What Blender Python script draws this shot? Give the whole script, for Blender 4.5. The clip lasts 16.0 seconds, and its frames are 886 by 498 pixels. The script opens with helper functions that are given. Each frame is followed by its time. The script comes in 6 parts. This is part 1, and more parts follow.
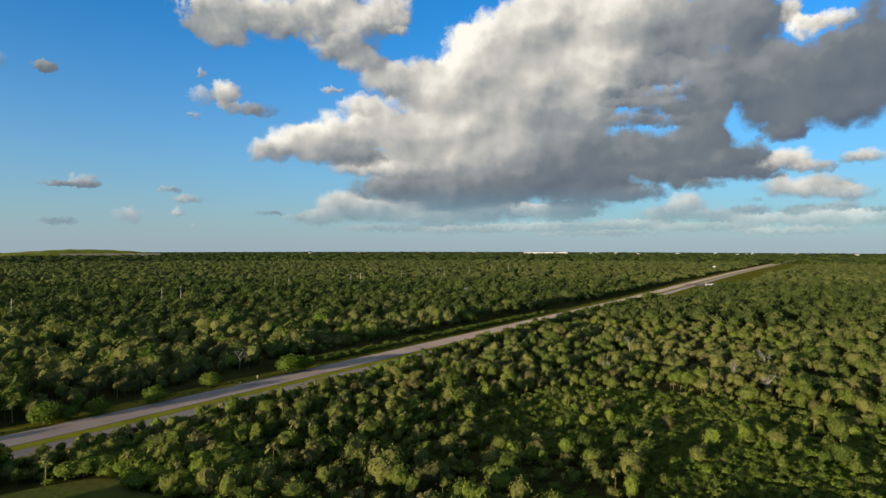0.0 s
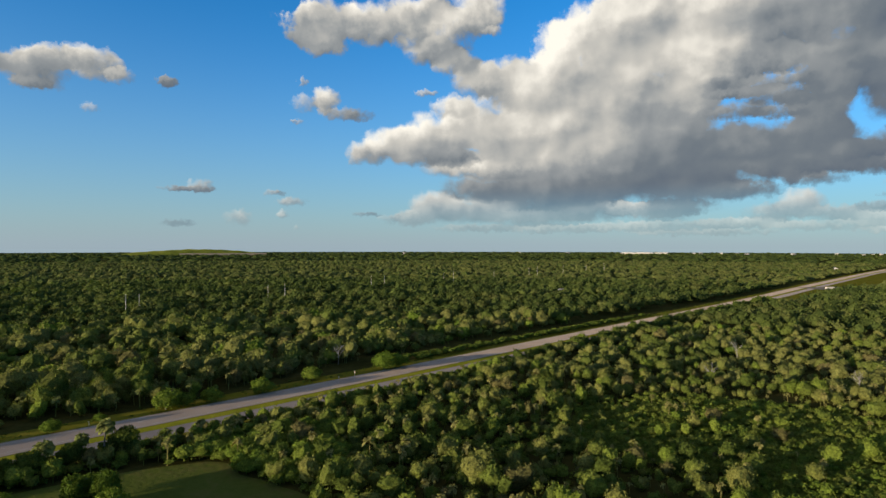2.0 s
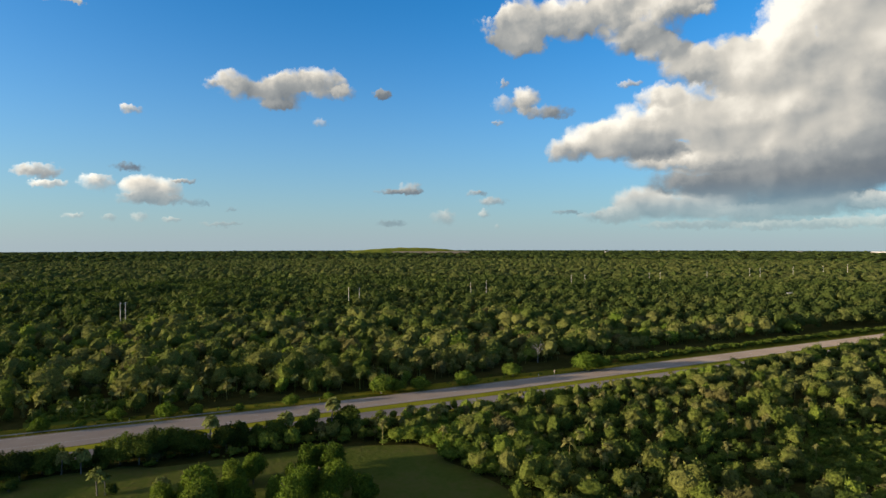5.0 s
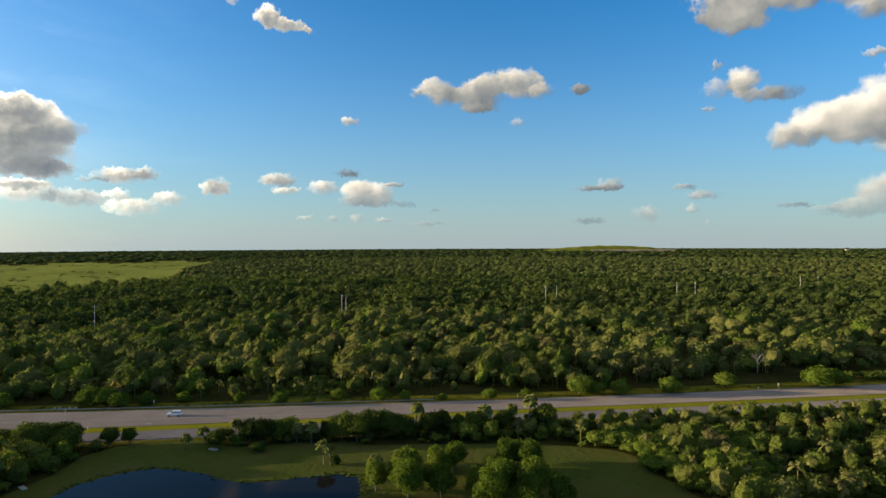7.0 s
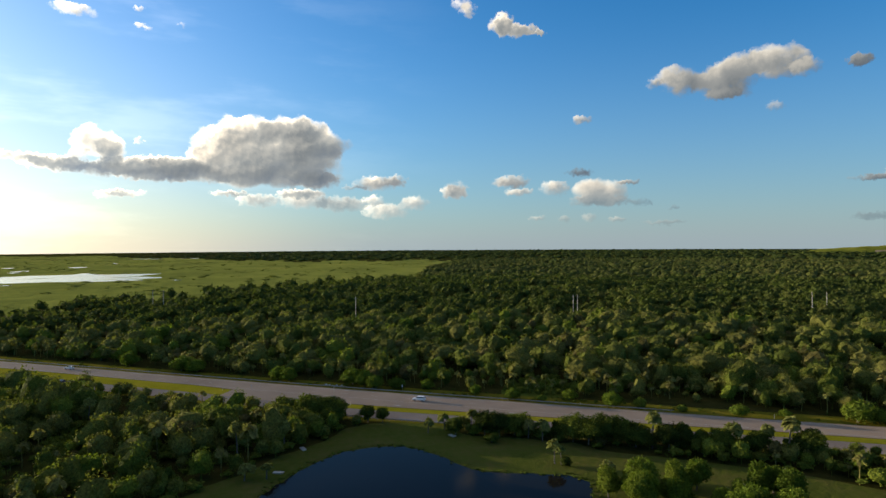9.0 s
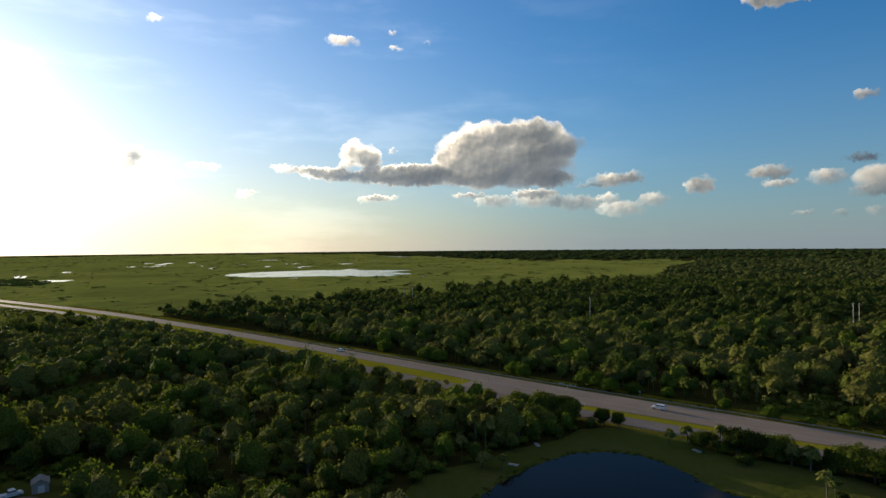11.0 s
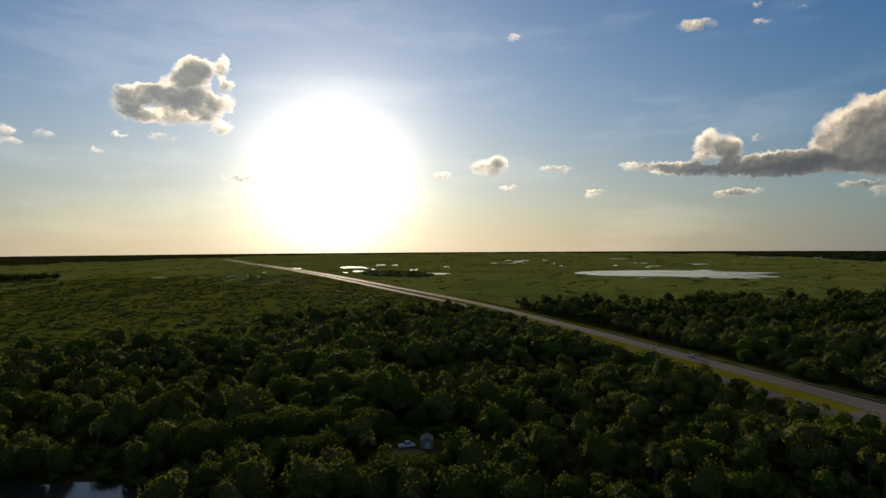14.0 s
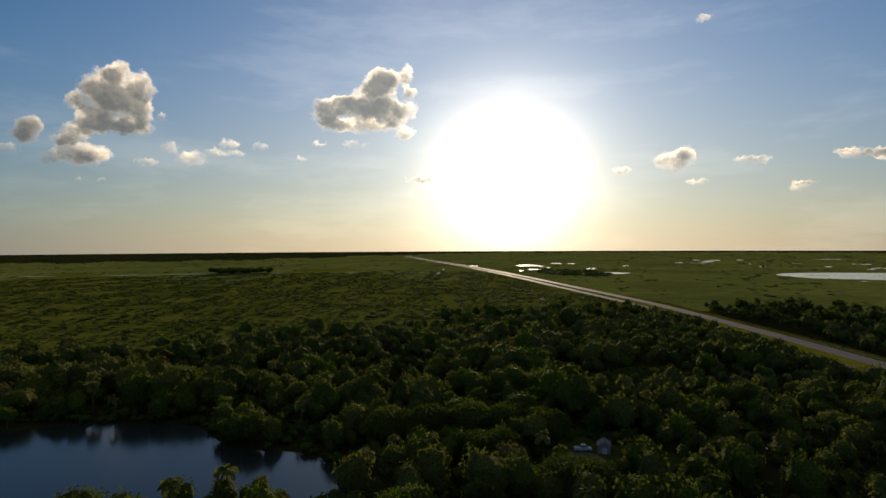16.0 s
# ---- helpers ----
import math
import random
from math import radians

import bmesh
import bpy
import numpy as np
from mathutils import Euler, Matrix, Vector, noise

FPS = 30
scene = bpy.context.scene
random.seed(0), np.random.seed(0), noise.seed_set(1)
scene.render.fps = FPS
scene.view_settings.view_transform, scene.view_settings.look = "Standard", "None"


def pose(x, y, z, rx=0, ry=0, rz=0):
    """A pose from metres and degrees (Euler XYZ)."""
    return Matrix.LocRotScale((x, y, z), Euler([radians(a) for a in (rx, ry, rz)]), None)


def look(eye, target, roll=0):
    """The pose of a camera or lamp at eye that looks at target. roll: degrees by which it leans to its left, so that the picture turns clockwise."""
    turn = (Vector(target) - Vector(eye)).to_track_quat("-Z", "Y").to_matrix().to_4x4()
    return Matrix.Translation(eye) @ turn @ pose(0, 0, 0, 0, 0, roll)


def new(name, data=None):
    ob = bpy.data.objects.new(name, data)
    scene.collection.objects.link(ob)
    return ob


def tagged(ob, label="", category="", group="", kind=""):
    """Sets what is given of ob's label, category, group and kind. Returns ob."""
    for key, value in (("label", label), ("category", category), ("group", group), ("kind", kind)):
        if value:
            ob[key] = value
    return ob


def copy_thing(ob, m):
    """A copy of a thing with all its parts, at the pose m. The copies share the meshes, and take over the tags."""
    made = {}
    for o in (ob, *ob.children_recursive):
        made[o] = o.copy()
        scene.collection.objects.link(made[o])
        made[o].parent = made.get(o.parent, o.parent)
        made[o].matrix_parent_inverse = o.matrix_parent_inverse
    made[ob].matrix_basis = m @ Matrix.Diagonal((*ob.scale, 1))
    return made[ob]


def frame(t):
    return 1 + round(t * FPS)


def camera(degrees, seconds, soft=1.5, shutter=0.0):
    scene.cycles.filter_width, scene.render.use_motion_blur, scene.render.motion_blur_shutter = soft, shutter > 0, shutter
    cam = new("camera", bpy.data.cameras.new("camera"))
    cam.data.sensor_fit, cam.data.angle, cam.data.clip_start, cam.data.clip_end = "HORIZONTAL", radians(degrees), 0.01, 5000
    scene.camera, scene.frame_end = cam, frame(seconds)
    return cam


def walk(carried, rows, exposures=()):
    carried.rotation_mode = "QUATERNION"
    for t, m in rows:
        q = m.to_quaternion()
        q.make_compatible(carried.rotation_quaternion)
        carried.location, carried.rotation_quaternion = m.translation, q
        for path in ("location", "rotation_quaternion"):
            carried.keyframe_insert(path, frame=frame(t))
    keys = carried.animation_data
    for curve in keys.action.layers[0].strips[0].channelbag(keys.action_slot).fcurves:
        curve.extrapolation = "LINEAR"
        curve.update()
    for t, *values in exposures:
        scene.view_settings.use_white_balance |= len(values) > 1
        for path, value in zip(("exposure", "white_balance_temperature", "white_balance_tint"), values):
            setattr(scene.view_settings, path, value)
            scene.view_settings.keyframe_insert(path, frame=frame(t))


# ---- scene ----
# Camera: it hangs over the clearing and only turns. t, yaw, pitch, roll.
PATH = [
    (0, 0.00, -0.32, -0.06), (0.5, 2.85, -0.31, -0.09), (1, 4.78, -0.33, -0.09), (1.5, 6.82, -0.32, -0.06), (2, 8.92, -0.32, -0.04),
    (2.5, 11.56, -0.34, -0.04), (3, 14.22, -0.32, -0.04), (5.5, 32.50, -0.53, 0.11), (6, 37.33, -0.58, 0.15), (6.5, 42.12, -0.62, 0.21),
    (7, 46.89, -0.61, 0.26), (7.5, 51.68, -0.59, 0.31), (8, 57.24, -0.56, 0.34), (8.5, 63.13, -0.52, 0.35), (9, 68.97, -0.49, 0.36),
    (9.5, 74.73, -0.48, 0.39), (12, 102.02, -0.38, 0.53), (12.5, 107.41, -0.36, 0.52), (13, 112.83, -0.33, 0.49), (13.5, 118.40, -0.32, 0.44),
    (14, 123.96, -0.29, 0.38), (14.5, 129.54, -0.30, 0.35), (15, 134.80, -0.29, 0.36), (15.5, 138.41, -0.32, 0.34), (16, 140.79, -0.37, 0.29),
]
EYE = 56.0
cam = camera(73.52, 16.0, soft=1.5)
walk(cam, [(t, pose(0, 0, EYE, 90 + p, r, y)) for t, y, p, r in PATH],
     [(0.0, 0.70, 6400, 10), (3.0, 0.75, 6470, 10), (5.5, 0.87, 6700, 10), (7.5, 0.91, 7050, 10), (8.5, 0.8, 6950, 10), (9.5, 0.6, 6650, 10), (12.0, -0.1, 6750, 10), (13.0, -0.52, 6900, 11), (14.0, -0.66, 7000, 12), (16.0, -0.66, 7000, 12)])

# ---- light: a low evening sun and a Nishita sky with fair-weather clouds ----
SUN_AZ, SUN_EL = 134.5, 6.4   # degrees, azimuth counted to the left of +y
lamp = bpy.data.lights.new("sun", "SUN")
lamp.energy, lamp.angle, lamp.color = 5.0, radians(0.6), (1.0, 0.84, 0.62)
sun = new("sun", lamp)
_a, _e = radians(SUN_AZ), radians(SUN_EL)
SUN_DIR = Vector((-math.sin(_a) * math.cos(_e), math.cos(_a) * math.cos(_e), math.sin(_e)))
sun.matrix_world = look(SUN_DIR * 500, (0, 0, 0))


class Graph:
    """Short-hand for node trees: every call adds a node and gives its first output."""

    def __init__(self, tree):
        self.tree = tree

    def node(self, kind):
        return self.tree.nodes.new(kind)

    def put(self, socket, value):
        if isinstance(value, bpy.types.NodeSocket):
            self.tree.links.new(value, socket)
        else:
            socket.default_value = value

    def math(self, op, *args, clamp=False):
        n = self.node("ShaderNodeMath")
        n.operation, n.use_clamp = op, clamp
        for i, v in enumerate(args):
            self.put(n.inputs[i], v)
        return n.outputs[0]

    def vec(self, op, *args):
        n = self.node("ShaderNodeVectorMath")
        n.operation = op
        for i, v in enumerate(args):
            self.put(n.inputs[i], v)
        return n.outputs["Value"] if op in ("DOT_PRODUCT", "LENGTH") else n.outputs[0]

    def xyz(self, v):
        n = self.node("ShaderNodeSeparateXYZ")
        self.put(n.inputs[0], v)
        return n.outputs

    def join(self, x, y, z):
        n = self.node("ShaderNodeCombineXYZ")
        for i, v in enumerate((x, y, z)):
            self.put(n.inputs[i], v)
        return n.outputs[0]

    def noise(self, v, scale, detail=4.0, rough=0.55, dims="3D", color=False):
        n = self.node("ShaderNodeTexNoise")
        n.noise_dimensions = dims
        self.put(n.inputs["Vector"], v)
        n.inputs["Scale"].default_value, n.inputs["Detail"].default_value, n.inputs["Roughness"].default_value = scale, detail, rough
        return n.outputs["Color" if color else 0]

    def mix(self, f, a, b):
        n = self.node("ShaderNodeMix")
        n.data_type = "RGBA"
        self.put(n.inputs[0], f), self.put(n.inputs[6], a), self.put(n.inputs[7], b)
        return n.outputs[2]

    def smooth(self, v, lo, hi, a=0.0, b=1.0):
        n = self.node("ShaderNodeMapRange")
        n.interpolation_type = "SMOOTHSTEP"
        for i, q in enumerate((v, lo, hi, a, b)):
            self.put(n.inputs[i], q)
        return n.outputs[0]

    def ramp(self, v, *stops):
        n = self.node("ShaderNodeValToRGB")
        self.put(n.inputs[0], v)
        e = n.color_ramp.elements
        while len(e) < len(stops):
            e.new(0.5)
        for el, (p, c) in zip(e, stops):
            el.position, el.color = p, (*c, 1)
        return n.outputs[0]


SKY_STRENGTH = 0.76
CLOUDS = []


def cloud(puffs, thin=1.0):
    """A cloud of puffs: azimuth, elevation, half width, half height in degrees, and how grey it is (-1 to 3); thin makes its scraps wispier."""
    for a, e, w, h, grey in puffs:
        CLOUDS.append((a, e, w * 1.14, h * 1.18, grey if h > 0.9 else grey + 0.08, 1.0 if h > 0.9 else thin * (0.9 if w > 1.5 else 0.62)))


cloud([(21.5, 20.4, 2.12, 1.56, 0), (20.1, 20.1, 3.60, 2.25, 0.2), (20.1, 18.3, 2.16, 1.01, 0.4), (16.1, 20.5, 3.01, 1.92, 0.2), (12.8, 20.0, 3.11, 1.68, 0.1), (10.7, 21.9, 3.68, 1.47, 0), (7.8, 20.2, 3.21, 1.71, 0.1), (5.0, 21.6, 2.27, 1.97, 0), (4.2, 19.8, 1.08, 0.48, 0), (9.9, 18.1, 3.17, 1.26, 0.9), (7.3, 17.0, 2.25, 1.48, 0.7), (5.1, 15.5, 2.81, 1.81, 0.4), (2.1, 15.4, 3.26, 2.22, 0.3)])  # white head of the storm cloud
cloud([(-1.9, 17.9, 2.28, 2.46, -0.5), (-4.7, 19.5, 3.24, 2.17, -0.3), (-0.3, 14.4, 3.81, 2.96, 0.3), (-4.4, 15.1, 4.87, 4.04, 0.2), (-8.7, 19.4, 4.52, 3.58, 0), (-6.6, 12.3, 5.90, 3.35, 0.6), (-11.8, 20.4, 5.72, 3.50, 0.2), (-11.6, 15.1, 5.74, 3.97, 0.4), (-16.0, 16.8, 4.78, 2.64, -0.1), (-17.2, 20.0, 4.96, 2.75, 0.4), (-13.2, 12.1, 3.61, 2.03, 1), (-20.6, 18.9, 4.29, 3.64, 1.3), (-21.6, 15.4, 5.65, 1.22, 1.9), (-16.2, 13.9, 2.26, 1.08, 1.4), (-24.4, 12.7, 1.63, 1.89, 2)])  # main body of the storm cloud
cloud([(-25.7, 18.1, 3.98, 3.54, 2), (-27.9, 14.0, 3.83, 2.81, 2.5), (-27.4, 19.1, 3.00, 2.58, 2), (-30.4, 13.6, 4.46, 3.10, 2.7), (-33.9, 13.8, 4.14, 2.98, 2.9), (-36.6, 15.6, 2.64, 4.45, 2.8), (-31.2, 10.9, 4.79, 1.80, 3), (-35.0, 11.1, 3.29, 1.98, 3), (-29.6, 9.4, 1.98, 0.83, 2.6), (-31.3, 17.6, 1.43, 1.10, -0.3), (-33.1, 17.8, 1.91, 0.74, -0.2), (-30.7, 19.0, 1.21, 0.92, 0), (-34.4, 15.9, 2.22, 1.25, 2.4), (-23.0, 9.7, 2.31, 2.44, 2.5), (-20.2, 12.6, 3.36, 0.78, 1.8)])  # dark east side of the storm cloud
cloud([(16.7, 8.8, 2.00, 1.12, 0), (13.6, 9.9, 2.88, 1.64, -0.1), (9.9, 10.5, 3.80, 2.07, -0.2), (11.0, 8.7, 4.30, 1.25, 0.2), (5.7, 11.7, 3.77, 2.18, -0.1), (7.8, 13.1, 2.25, 1.02, 0), (3.4, 10.0, 4.34, 2.11, 0), (7.8, 8.3, 2.68, 0.90, 1.3), (-0.3, 10.4, 4.46, 2.74, 0.1), (0.2, 8.0, 5.98, 1.82, 0.3), (4.6, 7.2, 6.48, 0.96, 0.3), (-4.2, 8.1, 4.87, 2.24, 0.5), (-6.6, 9.3, 4.83, 2.63, 0.8), (-2.5, 11.0, 3.26, 2.10, 0.5)])  # bright arm of the storm cloud
cloud([(4.6, 5.4, 5.14, 1.08, 2), (-0.9, 4.9, 6.52, 1.84, 2.3), (-5.2, 5.7, 7.00, 2.15, 2.3), (-9.6, 8.3, 5.81, 3.15, 1.8), (-11.6, 6.7, 5.74, 1.90, 2.3), (-14.7, 8.8, 5.60, 2.37, 2.4), (-19.2, 8.5, 5.34, 2.11, 2.6), (-23.5, 8.0, 3.67, 2.16, 2.7), (-24.5, 10.3, 1.72, 2.40, 2.5), (-27.9, 7.9, 1.62, 1.13, 2.6), (-27.5, 6.3, 3.18, 0.81, 2.7), (-13.7, 4.8, 4.73, 1.42, 2.6), (-18.0, 4.8, 3.06, 0.88, 2.6), (-4.7, 3.2, 5.14, 0.92, 2)])  # dark base of the storm cloud
cloud([(9.8, 3.7, 2.65, 1.61, 0.2), (11.8, 2.7, 2.09, 0.85, 0.3), (5.6, 3.5, 4.96, 1.30, 0.6), (0.2, 2.6, 5.44, 0.82, 1.2), (14.0, 2.6, 1.34, 0.53, 0.3), (-8.4, 3.4, 2.24, 0.75, 0), (-11.6, 3.0, 2.88, 0.80, 1.5), (-22.2, 3.7, 1.97, 1.21, 0.2), (-20.2, 2.9, 2.50, 0.82, 1.1), (-24.5, 2.7, 2.80, 0.64, 0.8), (-23.5, 5.5, 2.20, 0.64, 2.5), (-21.2, 5.8, 0.95, 0.91, 2.6), (-30.5, 7.3, 2.03, 1.11, 0), (-32.1, 6.5, 1.57, 0.59, 0.8), (-28.8, 6.9, 1.26, 0.66, 0.4), (-31.2, 4.9, 3.59, 0.93, 0.8), (-34.3, 4.3, 1.94, 0.76, 0.9)])  # ragged low clouds under the storm
cloud([(-27.9, 4.0, 0.60, 0.24, 2), (-30.8, 3.0, 1.45, 0.56, 2.2), (-32.4, 2.4, 3.19, 0.92, 0.2), (-35.4, 2.3, 2.18, 0.67, 0.2), (-35.4, 7.1, 1.67, 0.61, 0.2), (-27.9, 2.3, 3.41, 0.63, 0.3), (-36.2, 2.9, 1.07, 0.26, 2), (-10.6, 1.8, 6.83, 0.54, 0.4), (-17.8, 2.0, 4.05, 0.52, 0.5), (-23.9, 1.7, 5.01, 0.45, 0.4), (-2.0, 1.6, 4.89, 0.44, 0.5), (5.7, 1.7, 4.85, 0.38, 0.6), (-14.7, 1.2, 6.11, 0.32, 0.5), (-30.4, 1.3, 4.87, 0.38, 0.3), (16.2, 3.0, 1.61, 0.21, 1.8)])  # low cloud band to the east
cloud([(21.9, 13.1, 1.50, 0.86, 0.2), (20.0, 13.6, 1.44, 1.06, -0.1), (18.1, 12.3, 2.56, 0.64, 1.2), (22.7, 11.5, 0.74, 0.24, 0.6), (22.2, 15.0, 0.37, 0.52, 0.3), (10.7, 14.4, 1.16, 0.30, 0.2), (33.8, 14.0, 0.98, 0.47, 1), (31.1, 5.3, 1.20, 0.65, 0.1), (32.3, 5.0, 2.34, 0.27, 1.2), (23.2, 4.1, 1.48, 0.45, 0.6), (24.8, 4.9, 0.99, 0.29, 0.5), (27.9, 2.5, 1.36, 0.77, 0), (32.9, 2.0, 1.54, 0.32, 2.4), (24.1, 2.9, 0.55, 0.45, 0.3), (22.7, 1.7, 0.37, 0.30, 0.2)])  # small clouds to the east
cloud([(46.6, 14.3, 3.07, 1.09, 0.2), (43.4, 13.9, 2.73, 1.41, 0.3), (41.8, 15.0, 2.23, 0.90, -0.1), (39.1, 14.9, 2.47, 1.26, -0.1), (37.5, 14.1, 1.30, 0.71, 0.2), (49.4, 14.1, 0.70, 0.49, 0), (43.7, 12.7, 1.57, 0.51, 0.9), (55.8, 11.4, 0.92, 0.43, 0.2), (39.7, 11.3, 0.75, 0.47, 0.2), (33.9, 14.0, 0.98, 0.46, 0.9), (61.3, 19.5, 1.42, 0.55, 0.2), (59.4, 19.2, 0.43, 0.26, 0.4)])  # long white cloud overhead
cloud([(62.4, 5.9, 1.72, 0.61, 0.5), (61.6, 4.9, 1.50, 0.33, 0.3), (58.3, 5.2, 1.50, 0.73, 0.1), (55.9, 6.6, 1.52, 0.39, 3), (53.9, 4.8, 2.27, 1.26, 0), (54.2, 3.9, 2.92, 0.55, 1), (50.6, 3.7, 1.18, 0.41, 2.5), (51.6, 5.6, 1.07, 0.20, 1), (67.9, 4.9, 1.27, 0.71, 0.1), (47.6, 3.2, 0.66, 0.16, 2), (55.0, 2.4, 0.75, 0.45, 0.3), (57.2, 2.3, 0.72, 0.30, 0.3), (59.9, 2.4, 0.95, 0.24, 0.3), (52.6, 2.2, 0.77, 0.26, 0.3), (48.6, 1.8, 1.71, 0.21, 0.3)])  # low clouds over the woods
cloud([(62.6, 20.2, 0.94, 1.03, 0), (61.5, 19.6, 1.37, 0.52, 0.2), (59.9, 19.3, 0.64, 0.24, 0.3), (66.4, 21.4, 0.81, 0.59, 0.2), (20.8, 19.1, 2.48, 1.00, 0.1), (67.8, 5.2, 1.21, 0.88, 0.1)])  # high puffs
cloud([(63.0, 20.2, 0.94, 0.93, 0), (62.1, 19.7, 1.24, 0.47, 0.2), (66.9, 21.9, 1.07, 0.46, 0.1), (100.3, 18.7, 1.33, 0.44, 0.2), (95.1, 18.1, 0.53, 0.23, 0.2), (92.5, 18.8, 0.54, 0.23, 0.2), (96.0, 19.6, 0.43, 0.18, 0.2)], 0.66)  # high puffs to the north-west
cloud([(88.5, 10.2, 1.54, 1.54, -0.6), (89.8, 8.9, 2.13, 1.64, -0.4), (86.7, 10.5, 2.61, 1.29, 0.1), (83.5, 10.6, 2.77, 1.25, 0.3), (81.8, 10.7, 2.25, 1.04, 0.3), (79.8, 9.5, 1.95, 1.37, 0.9), (84.5, 8.6, 5.28, 2.31, 0.4), (81.4, 7.6, 2.58, 2.23, 0.6), (87.8, 7.6, 4.13, 2.09, 0.3), (90.9, 7.4, 1.81, 1.13, -0.2), (82.5, 9.0, 1.61, 1.58, 0.1)])  # tower of the western cumulus
cloud([(84.6, 6.3, 5.80, 0.95, 1.2), (80.9, 6.0, 2.16, 0.75, 1.4), (90.8, 6.4, 3.12, 0.83, 1.3), (95.7, 6.6, 3.80, 0.90, 1.2), (99.4, 6.5, 2.79, 0.68, 1.1), (94.8, 6.1, 2.98, 0.56, 1.3), (99.2, 8.5, 1.90, 1.21, -0.3), (100.5, 7.5, 0.88, 0.58, -0.2), (98.0, 7.9, 1.20, 0.98, 0.1), (105.8, 7.1, 1.44, 0.41, 0.8), (106.6, 7.4, 0.79, 0.27, 0), (102.9, 6.8, 1.78, 0.52, 0.1), (96.1, 9.0, 0.38, 0.30, 0), (94.8, 7.4, 2.02, 0.40, -0.2)])  # flat base of the western cumulus
cloud([(75.2, 5.8, 2.40, 0.70, 0.7), (73.4, 6.1, 1.09, 0.54, 0.8), (77.4, 5.4, 1.20, 0.22, 1.5), (86.2, 4.1, 1.89, 0.64, 0.3), (82.0, 4.1, 2.47, 0.81, 0.3), (78.6, 3.8, 2.28, 0.76, 0.7), (74.4, 3.2, 2.29, 0.76, 0.3), (75.5, 4.2, 1.09, 0.49, 0.2), (71.7, 4.0, 1.41, 0.70, 0.5), (82.5, 4.8, 2.14, 0.43, 0.2), (88.8, 4.7, 1.64, 0.26, 0), (109.5, 5.0, 0.96, 0.18, 0.2), (97.6, 4.5, 1.94, 0.25, 0.2)])  # fragments beside the western cumulus
cloud([(119.6, 7.4, 1.59, 0.95, 0.5), (118.5, 8.1, 0.74, 0.63, 0), (113.3, 7.2, 1.61, 0.36, 0.2), (109.6, 4.7, 0.92, 0.46, 0.2), (117.5, 5.5, 1.15, 0.26, 0.2), (98.3, 4.4, 1.28, 0.42, 0.2), (124.0, 6.8, 0.97, 0.32, 0.2), (117.0, 19.2, 0.83, 0.33, 0.2), (101.1, 18.8, 1.35, 0.51, 0.1), (95.8, 18.3, 0.45, 0.24, 0.2), (142.6, 6.3, 1.55, 0.26, 0.5)], 0.66)  # small clouds right of the sun
cloud([(151.2, 12.9, 1.90, 1.12, 0.6), (152.0, 12.0, 1.36, 0.72, 0.4), (148.5, 12.7, 2.25, 1.18, 0.7), (146.9, 15.1, 1.62, 1.21, 0.1), (145.7, 15.6, 1.41, 0.80, 0), (144.2, 16.0, 0.60, 0.90, -0.2), (147.4, 13.6, 2.26, 1.53, 0.4), (145.8, 12.4, 1.41, 1.34, 0.4), (144.4, 12.8, 1.30, 0.88, 0), (144.4, 10.7, 0.92, 0.68, -0.1), (148.5, 11.4, 3.74, 0.73, 0), (151.2, 11.3, 1.48, 0.67, 0.1), (144.1, 14.5, 0.49, 1.02, -0.1)])  # cloud beside the sun
cloud([(169.6, 14.6, 1.09, 1.03, 0.1), (169.6, 13.0, 2.09, 1.81, 0.3), (171.6, 13.2, 0.84, 0.84, 0.2), (170.2, 12.0, 2.48, 1.63, 0.4), (172.6, 11.9, 0.59, 0.80, 0.2), (167.7, 13.6, 0.95, 1.10, 0.1), (167.7, 11.4, 0.91, 1.49, 0.3), (171.4, 10.3, 1.45, 0.91, 0.4), (169.8, 10.2, 2.17, 0.78, 1.2), (168.3, 10.1, 1.54, 0.80, 0.9), (172.6, 9.3, 1.26, 0.81, 0.1), (173.4, 8.7, 0.85, 0.45, 0.1), (172.2, 7.9, 1.99, 0.91, 0.2), (174.2, 7.3, 1.03, 0.54, 0.8), (171.5, 7.3, 1.29, 0.60, 0.1)])  # towering cloud to the south-west
cloud([(175.7, 9.2, 0.88, 0.91, 0.2), (176.4, 8.7, 0.79, 0.65, 0.6), (177.0, 7.7, 0.78, 0.43, 0.3), (166.1, 11.2, 0.49, 0.38, 0), (165.5, 8.6, 0.77, 0.58, 0.1), (167.3, 7.3, 0.96, 0.38, 0.2), (163.7, 7.8, 1.48, 0.69, 0.1), (161.8, 8.4, 1.28, 0.40, 0.1), (160.6, 9.2, 0.97, 0.50, 0.1), (159.9, 8.4, 0.78, 0.30, 0.1), (157.9, 9.0, 0.85, 0.51, 0.1), (152.5, 9.6, 0.89, 0.21, 0.2), (149.2, 9.6, 1.17, 0.47, 0.1), (154.2, 8.1, 0.46, 0.31, 0.2), (172.4, 5.5, 0.63, 0.23, 0.2), (170.7, 5.6, 0.49, 0.19, 0.2)], 0.66)  # scattered small clouds to the south-west

